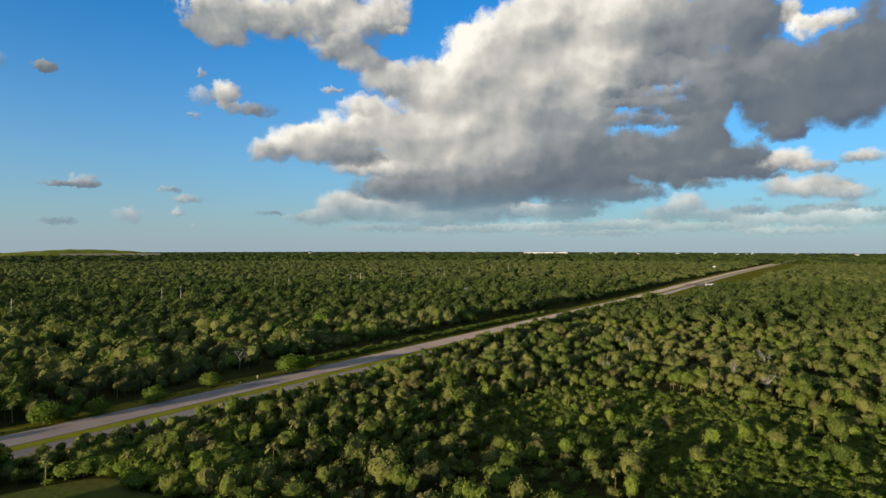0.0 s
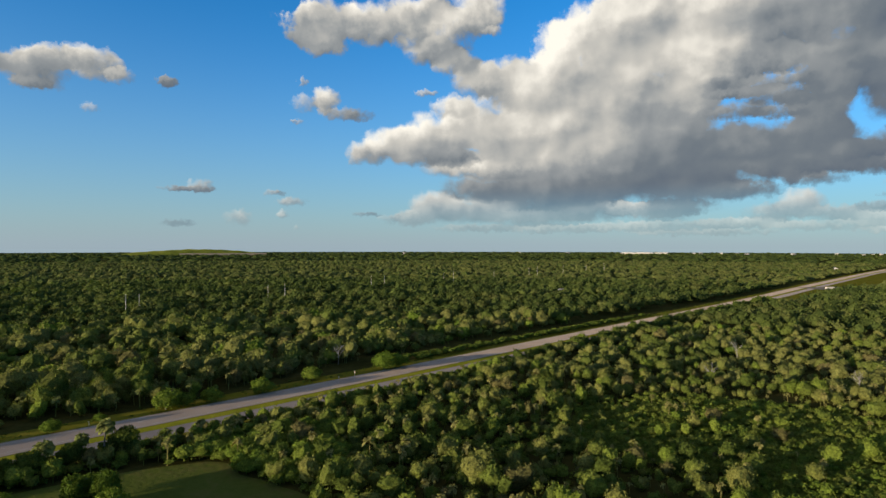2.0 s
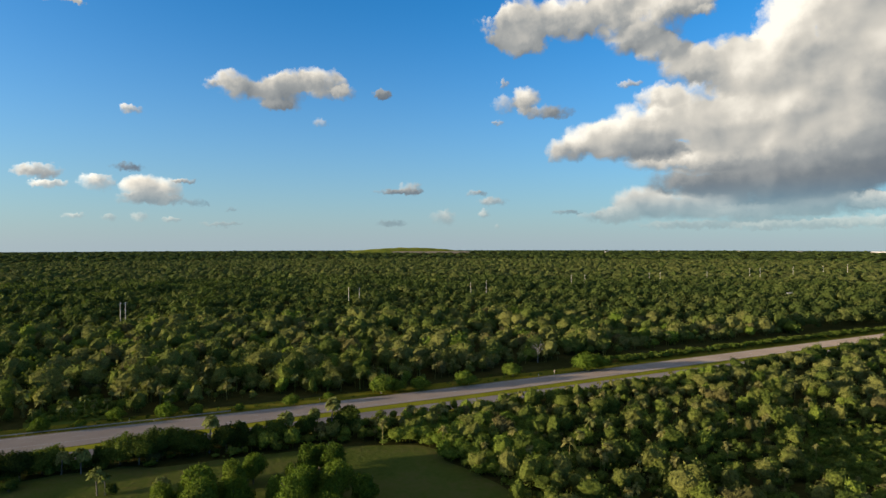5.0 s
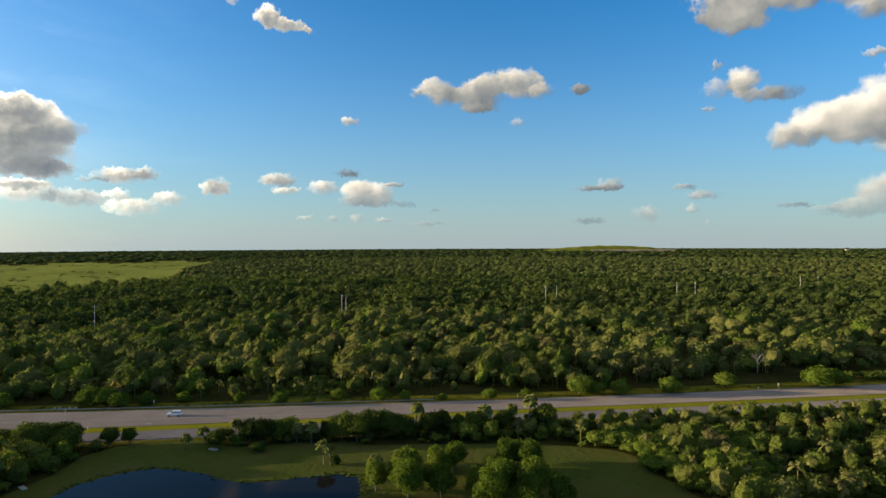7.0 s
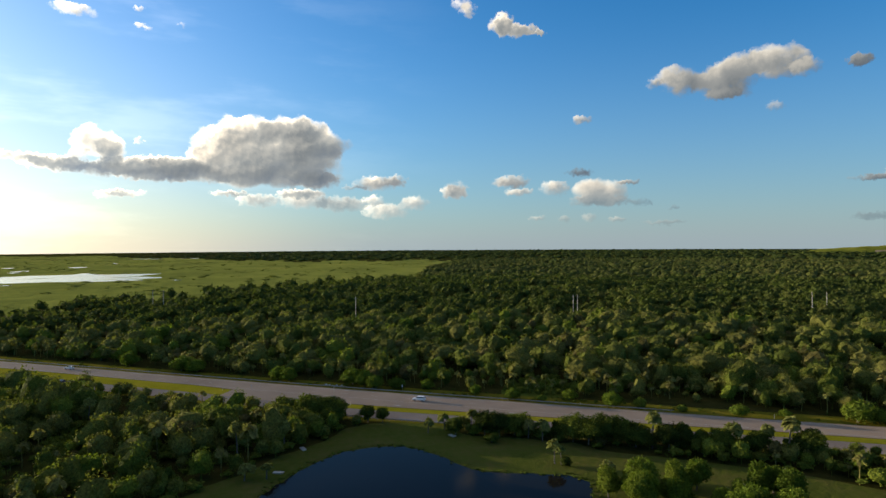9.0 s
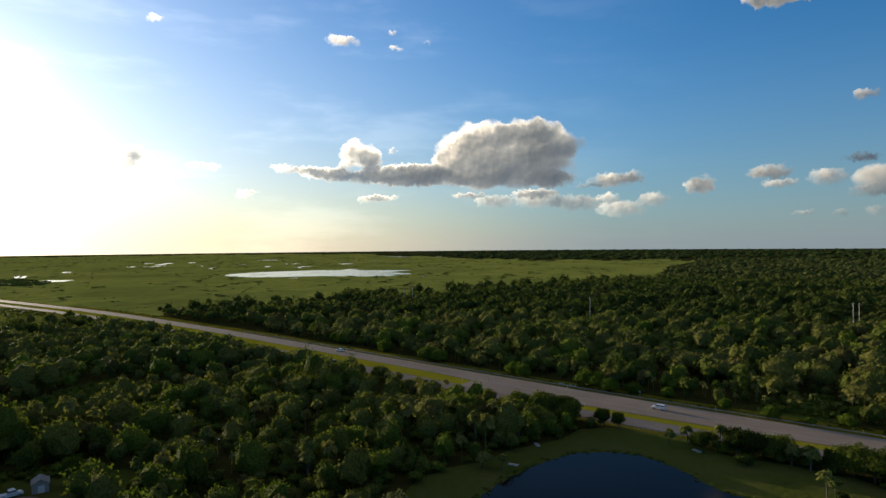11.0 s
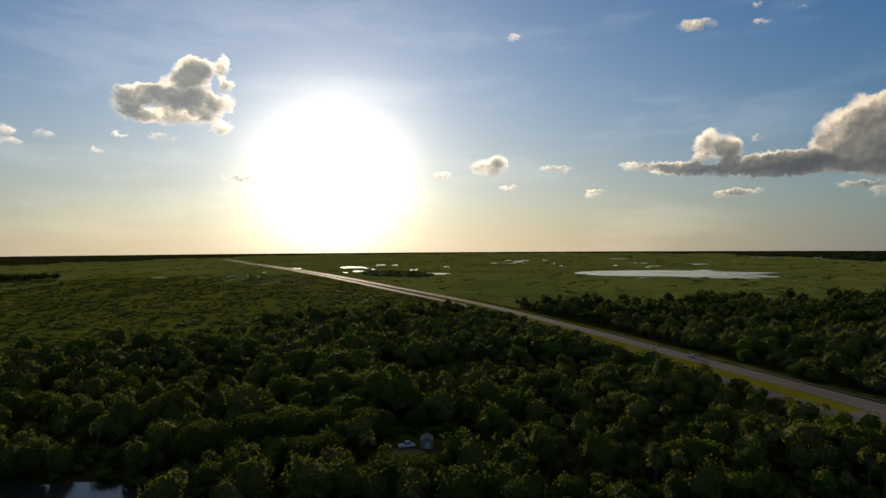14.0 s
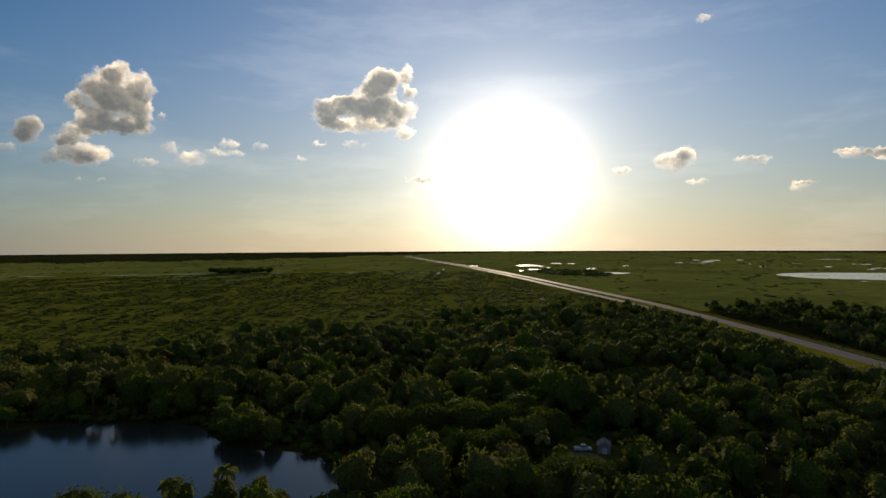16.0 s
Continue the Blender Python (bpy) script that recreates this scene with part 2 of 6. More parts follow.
cloud([(-23.9, 14.0, 2.82, 1.41, 2), (-21.8, 12.0, 1.60, 0.63, 2), (-17.2, 13.0, 2.98, 0.49, 1.6), (-24.8, 12.5, 1.53, 1.23, 2.2), (-18.2, 15.4, 2.95, 1.44, 1)])  # bank between the gaps of the storm cloud
cloud([(92.6, 6.5, 2.72, 0.92, 1.2), (93.3, 7.1, 2.20, 0.66, 0.3), (96.7, 6.8, 2.81, 0.70, 1), (101.6, 6.7, 1.95, 0.58, 0.6), (104.2, 7.1, 1.49, 0.37, 0.4)])  # thin neck of the western cumulus
cloud([(-19.4, 13.6, 2.91, 0.73, 1.5), (-17.7, 11.5, 2.72, 0.75, 1.7), (-21.1, 11.2, 2.37, 0.68, 2), (-16.7, 6.4, 4.50, 1.24, 2.5), (-21.4, 6.8, 3.78, 1.10, 2.6), (-25.5, 7.2, 2.31, 1.26, 2.6), (-23.5, 9.2, 3.21, 1.95, 2.5), (-12.1, 3.4, 4.17, 0.74, 2), (-27.5, 3.1, 1.72, 0.48, 1.8), (-33.5, 3.2, 1.90, 0.41, 1.6)])  # blue-grey layer under the storm cloud
world = bpy.data.worlds.new("evening_sky")
scene.world = world
world.use_nodes = True
world.node_tree.nodes.clear()
W = Graph(world.node_tree)
sky = W.node("ShaderNodeTexSky")
sky.sky_type, sky.sun_disc, sky.sun_elevation, sky.sun_rotation = "NISHITA", False, radians(SUN_EL), radians(-SUN_AZ)
sky.altitude, sky.air_density, sky.dust_density, sky.ozone_density = 50, 1.0, 0.1, 5.0
tone = W.node("ShaderNodeHueSaturation")
tone.inputs["Saturation"].default_value = 1.08
W.put(tone.inputs["Color"], sky.outputs[0])
air = W.vec("MULTIPLY", tone.outputs[0], (0.200, 0.240, 0.233))
way = W.vec("NORMALIZE", W.node("ShaderNodeTexCoord").outputs["Generated"])
wx, wy, wz = W.xyz(way)
az = W.math("MULTIPLY", W.math("ARCTAN2", W.math("MULTIPLY", wx, -1.0), wy), 57.29578)
el = W.math("MULTIPLY", W.math("ARCSINE", wz), 57.29578)
# pale haze towards the horizon and the bright air round the sun
haze = W.math("POWER", W.math("SUBTRACT", 1.0, W.math("DIVIDE", W.math("MAXIMUM", el, 0.0), 26.0), clamp=True), 2.2)
near_sun = W.vec("DOT_PRODUCT", way, tuple(SUN_DIR))
off_sun = W.math("MULTIPLY", W.math("ARCCOSINE", W.math("MINIMUM", near_sun, 0.99999)), 57.29578)
glow = W.math("ADD", W.math("MULTIPLY", W.math("EXPONENT", W.math("DIVIDE", off_sun, -2.5)), 15.0),
              W.math("MULTIPLY", W.math("EXPONENT", W.math("DIVIDE", off_sun, -15.5)), 1.4))
warm = W.smooth(off_sun, 14.0, 62.0)
haze_col = W.mix(warm, (1.0, 0.82, 0.55, 1), (0.262, 0.335, 0.405, 1))
air = W.mix(W.math("MULTIPLY", haze, 0.85), air, haze_col)
air = W.vec("MULTIPLY_ADD", (1.0, 0.91, 0.76), glow, air)

# a warm-grey cloud layer added above the view to dim and neutralise the skylight
unseen_veil = W.math("MULTIPLY", W.smooth(el, 27.0, 48.0), W.smooth(W.noise(way, 2.4, 4.0, 0.6), 0.3, 0.6, 0.35, 0.8))
air = W.mix(unseen_veil, air, (0.24, 0.22, 0.19, 1))

# thin streaks on the sunset side
streak = W.smooth(W.noise(W.vec("MULTIPLY", W.join(az, el, 0.0), (0.05, 0.22, 0.0)), 1.0, 5.0, 0.6, "2D"), 0.46, 0.75, 0.0, 0.42)
streak = W.math("MULTIPLY", streak, W.smooth(off_sun, 70.0, 25.0))
air = W.vec("MULTIPLY_ADD", (0.42, 0.39, 0.34), streak, air)

# the same broken edge for all clouds: fractal noise that shifts the place where a puff is looked up
place = W.join(az, el, 0.0)
soft = W.noise(place, 0.17, 2.0, 0.5, "2D", True)
fine = W.noise(place, 0.5, 7.0, 0.56, "2D", True)
reach = W.math("ADD", 0.42, W.math("MULTIPLY", W.math("MAXIMUM", el, 0.0), 0.045))
shift = W.vec("ADD", W.vec("MULTIPLY", W.vec("SUBTRACT", soft, (0.5, 0.5, 0.5)), (1.8, 1.0, 0.0)),
              W.vec("MULTIPLY", W.vec("SUBTRACT", fine, (0.5, 0.5, 0.5)), (2.3, 1.9, 0.0)))
scaled = W.node("ShaderNodeVectorMath")
scaled.operation = "SCALE"
W.put(scaled.inputs[0], shift), W.put(scaled.inputs["Scale"], reach)
torn = W.vec("ADD", place, scaled.outputs[0])
ragged = W.noise(place, 1.7, 5.0, 0.6, "2D", True)
calm = W.vec("MULTIPLY_ADD", W.vec("SUBTRACT", ragged, (0.5, 0.5, 0.5)), (1.5, 0.85, 0.0), place)   # for clouds too small to be torn far
fine_v = W.xyz(fine)
delta = W.math("MULTIPLY", W.math("SUBTRACT", SUN_AZ, az), radians(1))
sx, sz = W.math("SINE", delta), W.math("MULTIPLY", W.math("COSINE", delta), -1.0)
fade = W.smooth(el, 0.6, 6.0, 0.3, 1.0)
behind = W.math("MAXIMUM", W.math("MULTIPLY", sz, -1.0), 0.0)
billow = W.noise(place, 0.2, 2.0, 0.5, "2D", True)
bump = W.vec("ADD", W.vec("MULTIPLY", W.vec("SUBTRACT", fine, (0.5, 0.5, 0.5)), (0.3, 0.3, 0.0)),
             W.vec("MULTIPLY", W.vec("SUBTRACT", billow, (0.5, 0.5, 0.5)), (0.7, 0.8, 0.2)))
# heaped relief: how much the cloud's surface falls away towards the sun
here = W.vec("MULTIPLY_ADD", W.vec("SUBTRACT", fine, (0.5, 0.5, 0.5)), (0.5, 0.5, 0.0), place)
ahead = W.vec("ADD", here, W.join(W.math("MULTIPLY", sx, 0.9), 0.7, 0.0))
heap = W.math("SUBTRACT", W.noise(here, 0.15, 3.5, 0.45, "2D"), W.noise(ahead, 0.15, 3.5, 0.45, "2D"))

near = W.vec("ADD", here, W.join(W.math("MULTIPLY", sx, 0.3), 0.3, 0.0))
crisp = W.math("SUBTRACT", W.noise(here, 0.5, 4.0, 0.55, "2D"), W.noise(near, 0.5, 4.0, 0.55, "2D"))


def puff_group(lo, hi):
    """A node group that adds up the puffs reaching into a stretch of azimuth: how thick, and which way the cloud leans there."""
    inside = [c for c in CLOUDS if c[0] + c[2] + 4 > lo and c[0] - c[2] - 4 < hi]
    if not inside:
        return None
    tree = bpy.data.node_groups.new("puffs", "ShaderNodeTree")
    tree.interface.new_socket("place", in_out="INPUT", socket_type="NodeSocketVector")
    tree.interface.new_socket("calm", in_out="INPUT", socket_type="NodeSocketVector")
    tree.interface.new_socket("thick", in_out="OUTPUT", socket_type="NodeSocketFloat")
    tree.interface.new_socket("weight", in_out="OUTPUT", socket_type="NodeSocketFloat")
    tree.interface.new_socket("lean", in_out="OUTPUT", socket_type="NodeSocketVector")
    g = Graph(tree)
    entry = g.node("NodeGroupInput").outputs
    p, f, w2, s = entry[0], 0.0, 0.0, (0.0, 0.0, 0.0)
    small = entry[1]
    for a, e, w, h, grey, dense in inside:
        d = g.vec("MULTIPLY_ADD", p if dense > 0.95 else small, (1 / w, 1 / h, 0.0), (-a / w, -e / h, grey * 0.12))
        k = g.math("SUBTRACT", 1.0, g.vec("DOT_PRODUCT", d, d), clamp=True)
        f = g.math("MULTIPLY_ADD", k, dense, f)
        k2 = g.math("MULTIPLY", k, k)
        w2 = g.math("ADD", w2, k2)
        s = g.vec("MULTIPLY_ADD", d, k2, s)
        p = g.vec("MULTIPLY_ADD", s, (1e-9, 1e-9, 0.0), p)
        small = g.vec("MULTIPLY_ADD", s, (1e-9, 1e-9, 0.0), small)
    out = g.node("NodeGroupOutput")
    g.put(out.inputs[0], f), g.put(out.inputs[1], w2), g.put(out.inputs[2], s)
    return tree


def sector(lo, hi):
    """The background between two azimuths with the clouds that reach into it."""
    tree = puff_group(lo, hi)
    back = W.node("ShaderNodeBackground")
    back.inputs[1].default_value = SKY_STRENGTH
    if tree is None:
        W.put(back.inputs[0], air)
        return back.outputs[0]
    group = W.node("ShaderNodeGroup")
    group.node_tree = tree
    W.put(group.inputs[0], torn), W.put(group.inputs[1], calm)
    f, w2, s = group.outputs[0], group.outputs[1], group.outputs[2]
    lean = W.xyz(W.vec("ADD", W.vec("DIVIDE", s, W.math("MAXIMUM", w2, 0.004)), bump))
    flat = W.math("ADD", W.math("MULTIPLY", lean[0], lean[0]), W.math("MULTIPLY", lean[1], lean[1]))
    front = W.math("SQRT", W.math("SUBTRACT", 1.0, flat, clamp=True))
    lit = W.math("ADD", W.math("MULTIPLY", sx, lean[0]), W.math("MULTIPLY", sz, front))
    lit = W.math("ADD", lit, W.math("MULTIPLY", lean[1], 1.25))
    thin = W.math("SUBTRACT", 1.0, W.math("MULTIPLY", f, 0.8), clamp=True)
    lit = W.math("ADD", lit, W.math("MULTIPLY", W.math("MULTIPLY", thin, behind), 2.6))
    lit = W.math("SUBTRACT", lit, W.math("MULTIPLY", lean[2], 7.0))
    lit = W.math("MULTIPLY_ADD", heap, 2.6, lit)
    lit = W.math("MULTIPLY_ADD", W.math("MULTIPLY", crisp, behind), 3.2, lit)
    lit = W.math("SUBTRACT", lit, W.smooth(sz, -0.2, 0.6, 0.0, 0.1))
    tone = W.math("DIVIDE", W.math("ADD", lit, 2.6), 4.1, clamp=True)
    body = W.ramp(tone, (0.0, (0.085, 0.11, 0.145)), (0.34, (0.142, 0.164, 0.184)), (0.585, (0.262, 0.274, 0.275)), (0.78, (0.48, 0.46, 0.415)), (1.0, (0.84, 0.79, 0.69)))
    shine = W.math("MULTIPLY", behind, W.math("MULTIPLY_ADD", W.math("SUBTRACT", 1.0, W.math("MULTIPLY", f, 0.42), clamp=True), 1.9, W.smooth(off_sun, 50.0, 14.0, 0.5, 2.9)))
    body = W.vec("MULTIPLY", body, W.vec("MULTIPLY_ADD", W.join(shine, shine, shine), (1.0, 0.88, 0.73), (1.0, 1.0, 1.0)))
    cover = W.smooth(W.math("ADD", f, W.math("MULTIPLY", W.math("SUBTRACT", fine_v[2], 0.5), 1.1)), 0.0, 0.9)
    cover = W.math("MULTIPLY", cover, W.smooth(f, 0.0, 0.22))
    W.put(back.inputs[0], W.mix(W.math("MULTIPLY", cover, fade), air, body))
    return back.outputs[0]


EDGES = [-60, -18, 6, 26, 48, 72, 92, 112, 150, 181]
shown = sector(-200, -199)
for lo, hi in zip(EDGES, EDGES[1:]):
    m = W.node("ShaderNodeMixShader")
    W.put(m.inputs[0], W.math("MULTIPLY", W.math("GREATER_THAN", az, lo), W.math("LESS_THAN", az, hi)))
    W.put(m.inputs[1], shown)
    W.put(m.inputs[2], sector(lo, hi))
    shown = m.outputs[0]
W.put(W.node("ShaderNodeOutputWorld").inputs[0], shown)

# ---- materials ----
def material(name):
    m = bpy.data.materials.new(name)
    m.use_nodes = True
    m.node_tree.nodes.clear()
    return m, Graph(m.node_tree)


def finish(g, shader, height=None, amount=0.3, scale=0.1):
    if height is not None:
        b = g.node("ShaderNodeBump")
        b.inputs["Strength"].default_value, b.inputs["Distance"].default_value = amount, scale
        g.put(b.inputs["Height"], height)
        g.put(shader.inputs["Normal"], b.outputs[0])
    g.put(g.node("ShaderNodeOutputMaterial").inputs[0], shader.outputs[0])


def principled(g, color, rough=0.8, metal=0.0, spec=0.4, grit=0.0):
    b = g.node("ShaderNodeBsdfPrincipled")
    g.put(b.inputs["Base Color"], color)
    g.put(b.inputs["Roughness"], rough)
    b.inputs["Diffuse Roughness"].default_value = grit
    b.inputs["Metallic"].default_value, b.inputs["Specular IOR Level"].default_value = metal, spec
    return b


def where(g):
    return g.node("ShaderNodeNewGeometry").outputs["Position"]


def leaf_material(name, *stops, size=0.11, clear=0.28):
    """Foliage whose hue drifts from crown to crown and from leaf clump to leaf clump."""
    m, g = material(name)
    geo = g.node("ShaderNodeNewGeometry")
    crown = g.noise(geo.outputs["Position"], size, 2.0, 0.6)
    grove = g.noise(geo.outputs["Position"], 0.012, 3.0, 0.6)
    leaf = geo.outputs["Random Per Island"]
    pick = g.math("ADD", g.math("MULTIPLY", crown, 0.4), g.math("MULTIPLY", grove, 0.75))
    pick = g.math("ADD", pick, g.math("MULTIPLY", g.math("SUBTRACT", leaf, 0.5), 0.14))
    pick = g.math("ADD", pick, g.math("MULTIPLY", g.math("SUBTRACT", g.node("ShaderNodeObjectInfo").outputs["Random"], 0.5), 0.46))
    tree = g.node("ShaderNodeAttribute")
    tree.attribute_name = "tint"
    pick = g.math("ADD", pick, g.math("MULTIPLY", tree.outputs["Fac"], 0.42))
    col = g.ramp(g.math("SUBTRACT", pick, 0.07), *stops)
    col = g.vec("MULTIPLY", col, g.vec("ADD", g.vec("MULTIPLY", leaf, (0.15, 0.15, 0.12)), (0.69, 0.71, 0.68)))
    twig = g.noise(geo.outputs["Position"], 1.9, 5.0, 0.7)
    col = g.vec("MULTIPLY", col, g.vec("ADD", g.vec("MULTIPLY", g.smooth(twig, 0.3, 0.7), (0.95, 0.95, 0.85)), (0.54, 0.52, 0.66)))
    b = principled(g, col, 0.85, 0.0, 0.02)
    b.inputs["Sheen Weight"].default_value, b.inputs["Sheen Roughness"].default_value = 0.045, 0.5
    g.put(b.inputs["Sheen Tint"], g.vec("MULTIPLY", col, (4.0, 4.2, 1.8)))
    rough = g.node("ShaderNodeBump")
    rough.inputs["Strength"].default_value, rough.inputs["Distance"].default_value = 0.7, 0.6
    g.put(rough.inputs["Height"], twig)
    g.put(b.inputs["Normal"], rough.outputs[0])
    t = g.node("ShaderNodeBsdfTranslucent")
    g.put(t.inputs[0], g.vec("MULTIPLY", col, (1.12, 1.25, 0.5)))
    mix = g.node("ShaderNodeMixShader")
    mix.inputs[0].default_value = clear
    g.put(mix.inputs[1], b.outputs[0])
    g.put(mix.inputs[2], t.outputs[0])
    g.put(g.node("ShaderNodeOutputMaterial").inputs[0], mix.outputs[0])
    return m


LEAF = leaf_material("broadleaf_foliage", (0.15, (0.036, 0.052, 0.014)), (0.36, (0.066, 0.090, 0.019)), (0.54, (0.092, 0.122, 0.022)), (0.74, (0.130, 0.158, 0.028)), (0.92, (0.185, 0.185, 0.046)))
# far foliage darker and a little bluer than LEAF: distance haze put into its colour
HAZE_CANOPY = leaf_material("haze_toned_far_foliage", (0.15, (0.037, 0.053, 0.016)), (0.45, (0.060, 0.082, 0.021)), (0.75, (0.090, 0.116, 0.027)), (0.95, (0.126, 0.136, 0.038)), size=0.04)
OLIVE = leaf_material("olive_oak_foliage", (0.15, (0.034, 0.050, 0.014)), (0.36, (0.063, 0.087, 0.020)), (0.54, (0.090, 0.118, 0.024)), (0.74, (0.126, 0.152, 0.031)), (0.92, (0.176, 0.176, 0.048)))
BUSH = leaf_material("shrub_foliage", (0.2, (0.060, 0.088, 0.014)), (0.5, (0.090, 0.130, 0.018)), (0.8, (0.135, 0.168, 0.028)), size=0.3)
SCRUB = leaf_material("marsh_scrub", (0.2, (0.060, 0.084, 0.014)), (0.5, (0.100, 0.135, 0.020)), (0.8, (0.150, 0.176, 0.030)), size=0.06, clear=0.3)
FROND = leaf_material("palm_fronds", (0.15, (0.130, 0.148, 0.036)), (0.42, (0.190, 0.208, 0.056)), (0.62, (0.225, 0.232, 0.066)), (0.85, (0.245, 0.222, 0.070)), size=0.2)
SKIRT = leaf_material("dead_fronds", (0.2, (0.09, 0.070, 0.028)), (0.8, (0.16, 0.125, 0.048)), size=0.3, clear=0.15)
BRIGHT = leaf_material("fresh_green_foliage", (0.2, (0.085, 0.125, 0.018)), (0.5, (0.120, 0.175, 0.022)), (0.8, (0.165, 0.205, 0.030)))
RUST = leaf_material("brownish_foliage", (0.2, (0.085, 0.082, 0.028)), (0.5, (0.125, 0.115, 0.036)), (0.8, (0.165, 0.140, 0.050)))
PALE = leaf_material("moss_grey_foliage", (0.2, (0.101, 0.115, 0.054)), (0.8, (0.203, 0.203, 0.115)), size=0.3, clear=0.2)

DEADWOOD, g = material("silvery_dead_wood")
c = g.ramp(g.noise(where(g), 1.5, 5.0, 0.6), (0.3, (0.13, 0.12, 0.10)), (0.7, (0.25, 0.23, 0.19)))
finish(g, principled(g, c, 0.9), g.noise(where(g), 9.0, 3.0), 0.4, 0.03)

BARK, g = material("bark")
p = where(g)
c = g.ramp(g.noise(g.vec("MULTIPLY", p, (6.0, 6.0, 1.2)), 1.0, 5.0, 0.6), (0.3, (0.055, 0.045, 0.035)), (0.7, (0.17, 0.145, 0.115)))
finish(g, principled(g, c, 0.9), g.noise(g.vec("MULTIPLY", p, (9.0, 9.0, 1.5)), 1.0, 4.0), 0.6, 0.05)


def ground_material(name, patch, *stops, fine=0.9, bump=0.5, depth=0.5, spec=0.0, fuzz=0.0):
    """Earth and grass: wide patches, tufts, fine grain, and the fuzz of upright blades."""
    m, g = material(name)
    p = where(g)
    wide = g.noise(p, patch, 4.0, 0.62)
    tuft = g.noise(p, fine, 5.0, 0.65)
    v = g.math("ADD", g.math("MULTIPLY", wide, 0.75), g.math("MULTIPLY", tuft, 0.45))
    col = g.ramp(g.math("SUBTRACT", v, 0.1), *stops)
    b = principled(g, g.vec("MULTIPLY", col, (0.85, 0.85, 0.85)), 0.95, 0.0, spec)
    b.inputs["Sheen Weight"].default_value, b.inputs["Sheen Roughness"].default_value = fuzz, 0.45
    g.put(b.inputs["Sheen Tint"], g.vec("MULTIPLY", col, (4.0, 3.6, 3.0)))
    finish(g, b, tuft, bump, depth)
    return m


FLOOR = ground_material("forest_floor", 0.03, (0.3, (0.029, 0.029, 0.008)), (0.5, (0.053, 0.051, 0.013)), (0.75, (0.099, 0.078, 0.024)), fine=0.35)
LAWN = ground_material("mown_grass", 0.045, (0.3, (0.070, 0.092, 0.016)), (0.46, (0.098, 0.116, 0.022)), (0.6, (0.125, 0.118, 0.032)), (0.75, (0.165, 0.138, 0.050)), fine=0.55, bump=0.6, depth=0.35)
VERGE = ground_material("roadside_grass", 0.08, (0.3, (0.101, 0.104, 0.013)), (0.5, (0.173, 0.155, 0.017)), (0.72, (0.230, 0.180, 0.036)), fine=1.2, bump=0.4, depth=0.2)
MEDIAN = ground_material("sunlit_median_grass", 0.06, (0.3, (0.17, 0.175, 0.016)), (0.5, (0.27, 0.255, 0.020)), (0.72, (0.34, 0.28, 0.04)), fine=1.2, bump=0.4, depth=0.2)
MARSH = ground_material("marsh_grass", 0.0042, (0.25, (0.085, 0.085, 0.030)), (0.42, (0.108, 0.135, 0.034)), (0.58, (0.150, 0.178, 0.043)), (0.75, (0.170, 0.145, 0.055)), fine=0.03, bump=0.8, depth=6.0, fuzz=0.085)
HEATH = ground_material("scrub_floor", 0.01, (0.3, (0.060, 0.072, 0.014)), (0.5, (0.105, 0.125, 0.020)), (0.72, (0.165, 0.165, 0.034)), fine=0.09, bump=0.8, depth=2.0, fuzz=0.085)
SAND = ground_material("sandy_track", 0.1, (0.3, (0.16, 0.13, 0.09)), (0.7, (0.32, 0.27, 0.2)), fine=2.0, bump=0.2, depth=0.05)
FAR = ground_material("distant_woods", 0.006, (0.25, (0.026, 0.031, 0.011)), (0.5, (0.048, 0.051, 0.014)), (0.75, (0.082, 0.073, 0.021)), fine=0.05, bump=0.9, depth=6.0)

WATER, g = material("dark_water")
rip = g.noise(where(g), 0.9, 3.0, 0.6)
finish(g, principled(g, (0.030, 0.036, 0.030, 1), 0.14, 0.0, 0.32), rip, 0.1, 0.05)
POND_WATER, g = material("still_dark_pond_water")
finish(g, principled(g, (0.012, 0.011, 0.009, 1), 0.08, 0.0, 0.035), g.noise(where(g), 0.9, 3.0, 0.6), 0.05, 0.05)

ASPHALT, g = material("worn_asphalt")
p = where(g)
v = g.math("ADD", g.math("MULTIPLY", g.noise(p, 0.06, 4.0, 0.6), 0.6), g.math("MULTIPLY", g.noise(p, 3.0, 4.0, 0.7), 0.4))
finish(g, principled(g, g.ramp(v, (0.3, (0.25, 0.188, 0.140)), (0.7, (0.37, 0.284, 0.215))), 0.75, 0.0, 0.04, 0.4), g.noise(p, 20.0, 2.0), 0.2, 0.01)

ASPHALT_OLD, g = material("grey_asphalt")
p = where(g)
v = g.math("ADD", g.math("MULTIPLY", g.noise(p, 0.06, 4.0, 0.6), 0.6), g.math("MULTIPLY", g.noise(p, 3.0, 4.0, 0.7), 0.4))
finish(g, principled(g, g.ramp(v, (0.3, (0.16, 0.13, 0.112)), (0.7, (0.28, 0.232, 0.20))), 0.75, 0.0, 0.04, 0.4), g.noise(p, 20.0, 2.0), 0.2, 0.01)


def plain(name, col, rough=0.6, metal=0.0, vary=0.25, scale=2.0):
    """Paint, metal or concrete with blotches and fine grain."""
    m, g = material(name)
    p = where(g)
    v = g.math("ADD", g.math("MULTIPLY", g.noise(p, scale, 4.0, 0.6), 0.7), g.math("MULTIPLY", g.noise(p, scale * 12, 3.0, 0.6), 0.3))
    lo, hi = tuple(c * (1 - vary) for c in col), tuple(min(1.0, c * (1 + vary)) for c in col)
    finish(g, principled(g, g.ramp(v, (0.3, lo), (0.7, hi)), rough, metal))
    return m


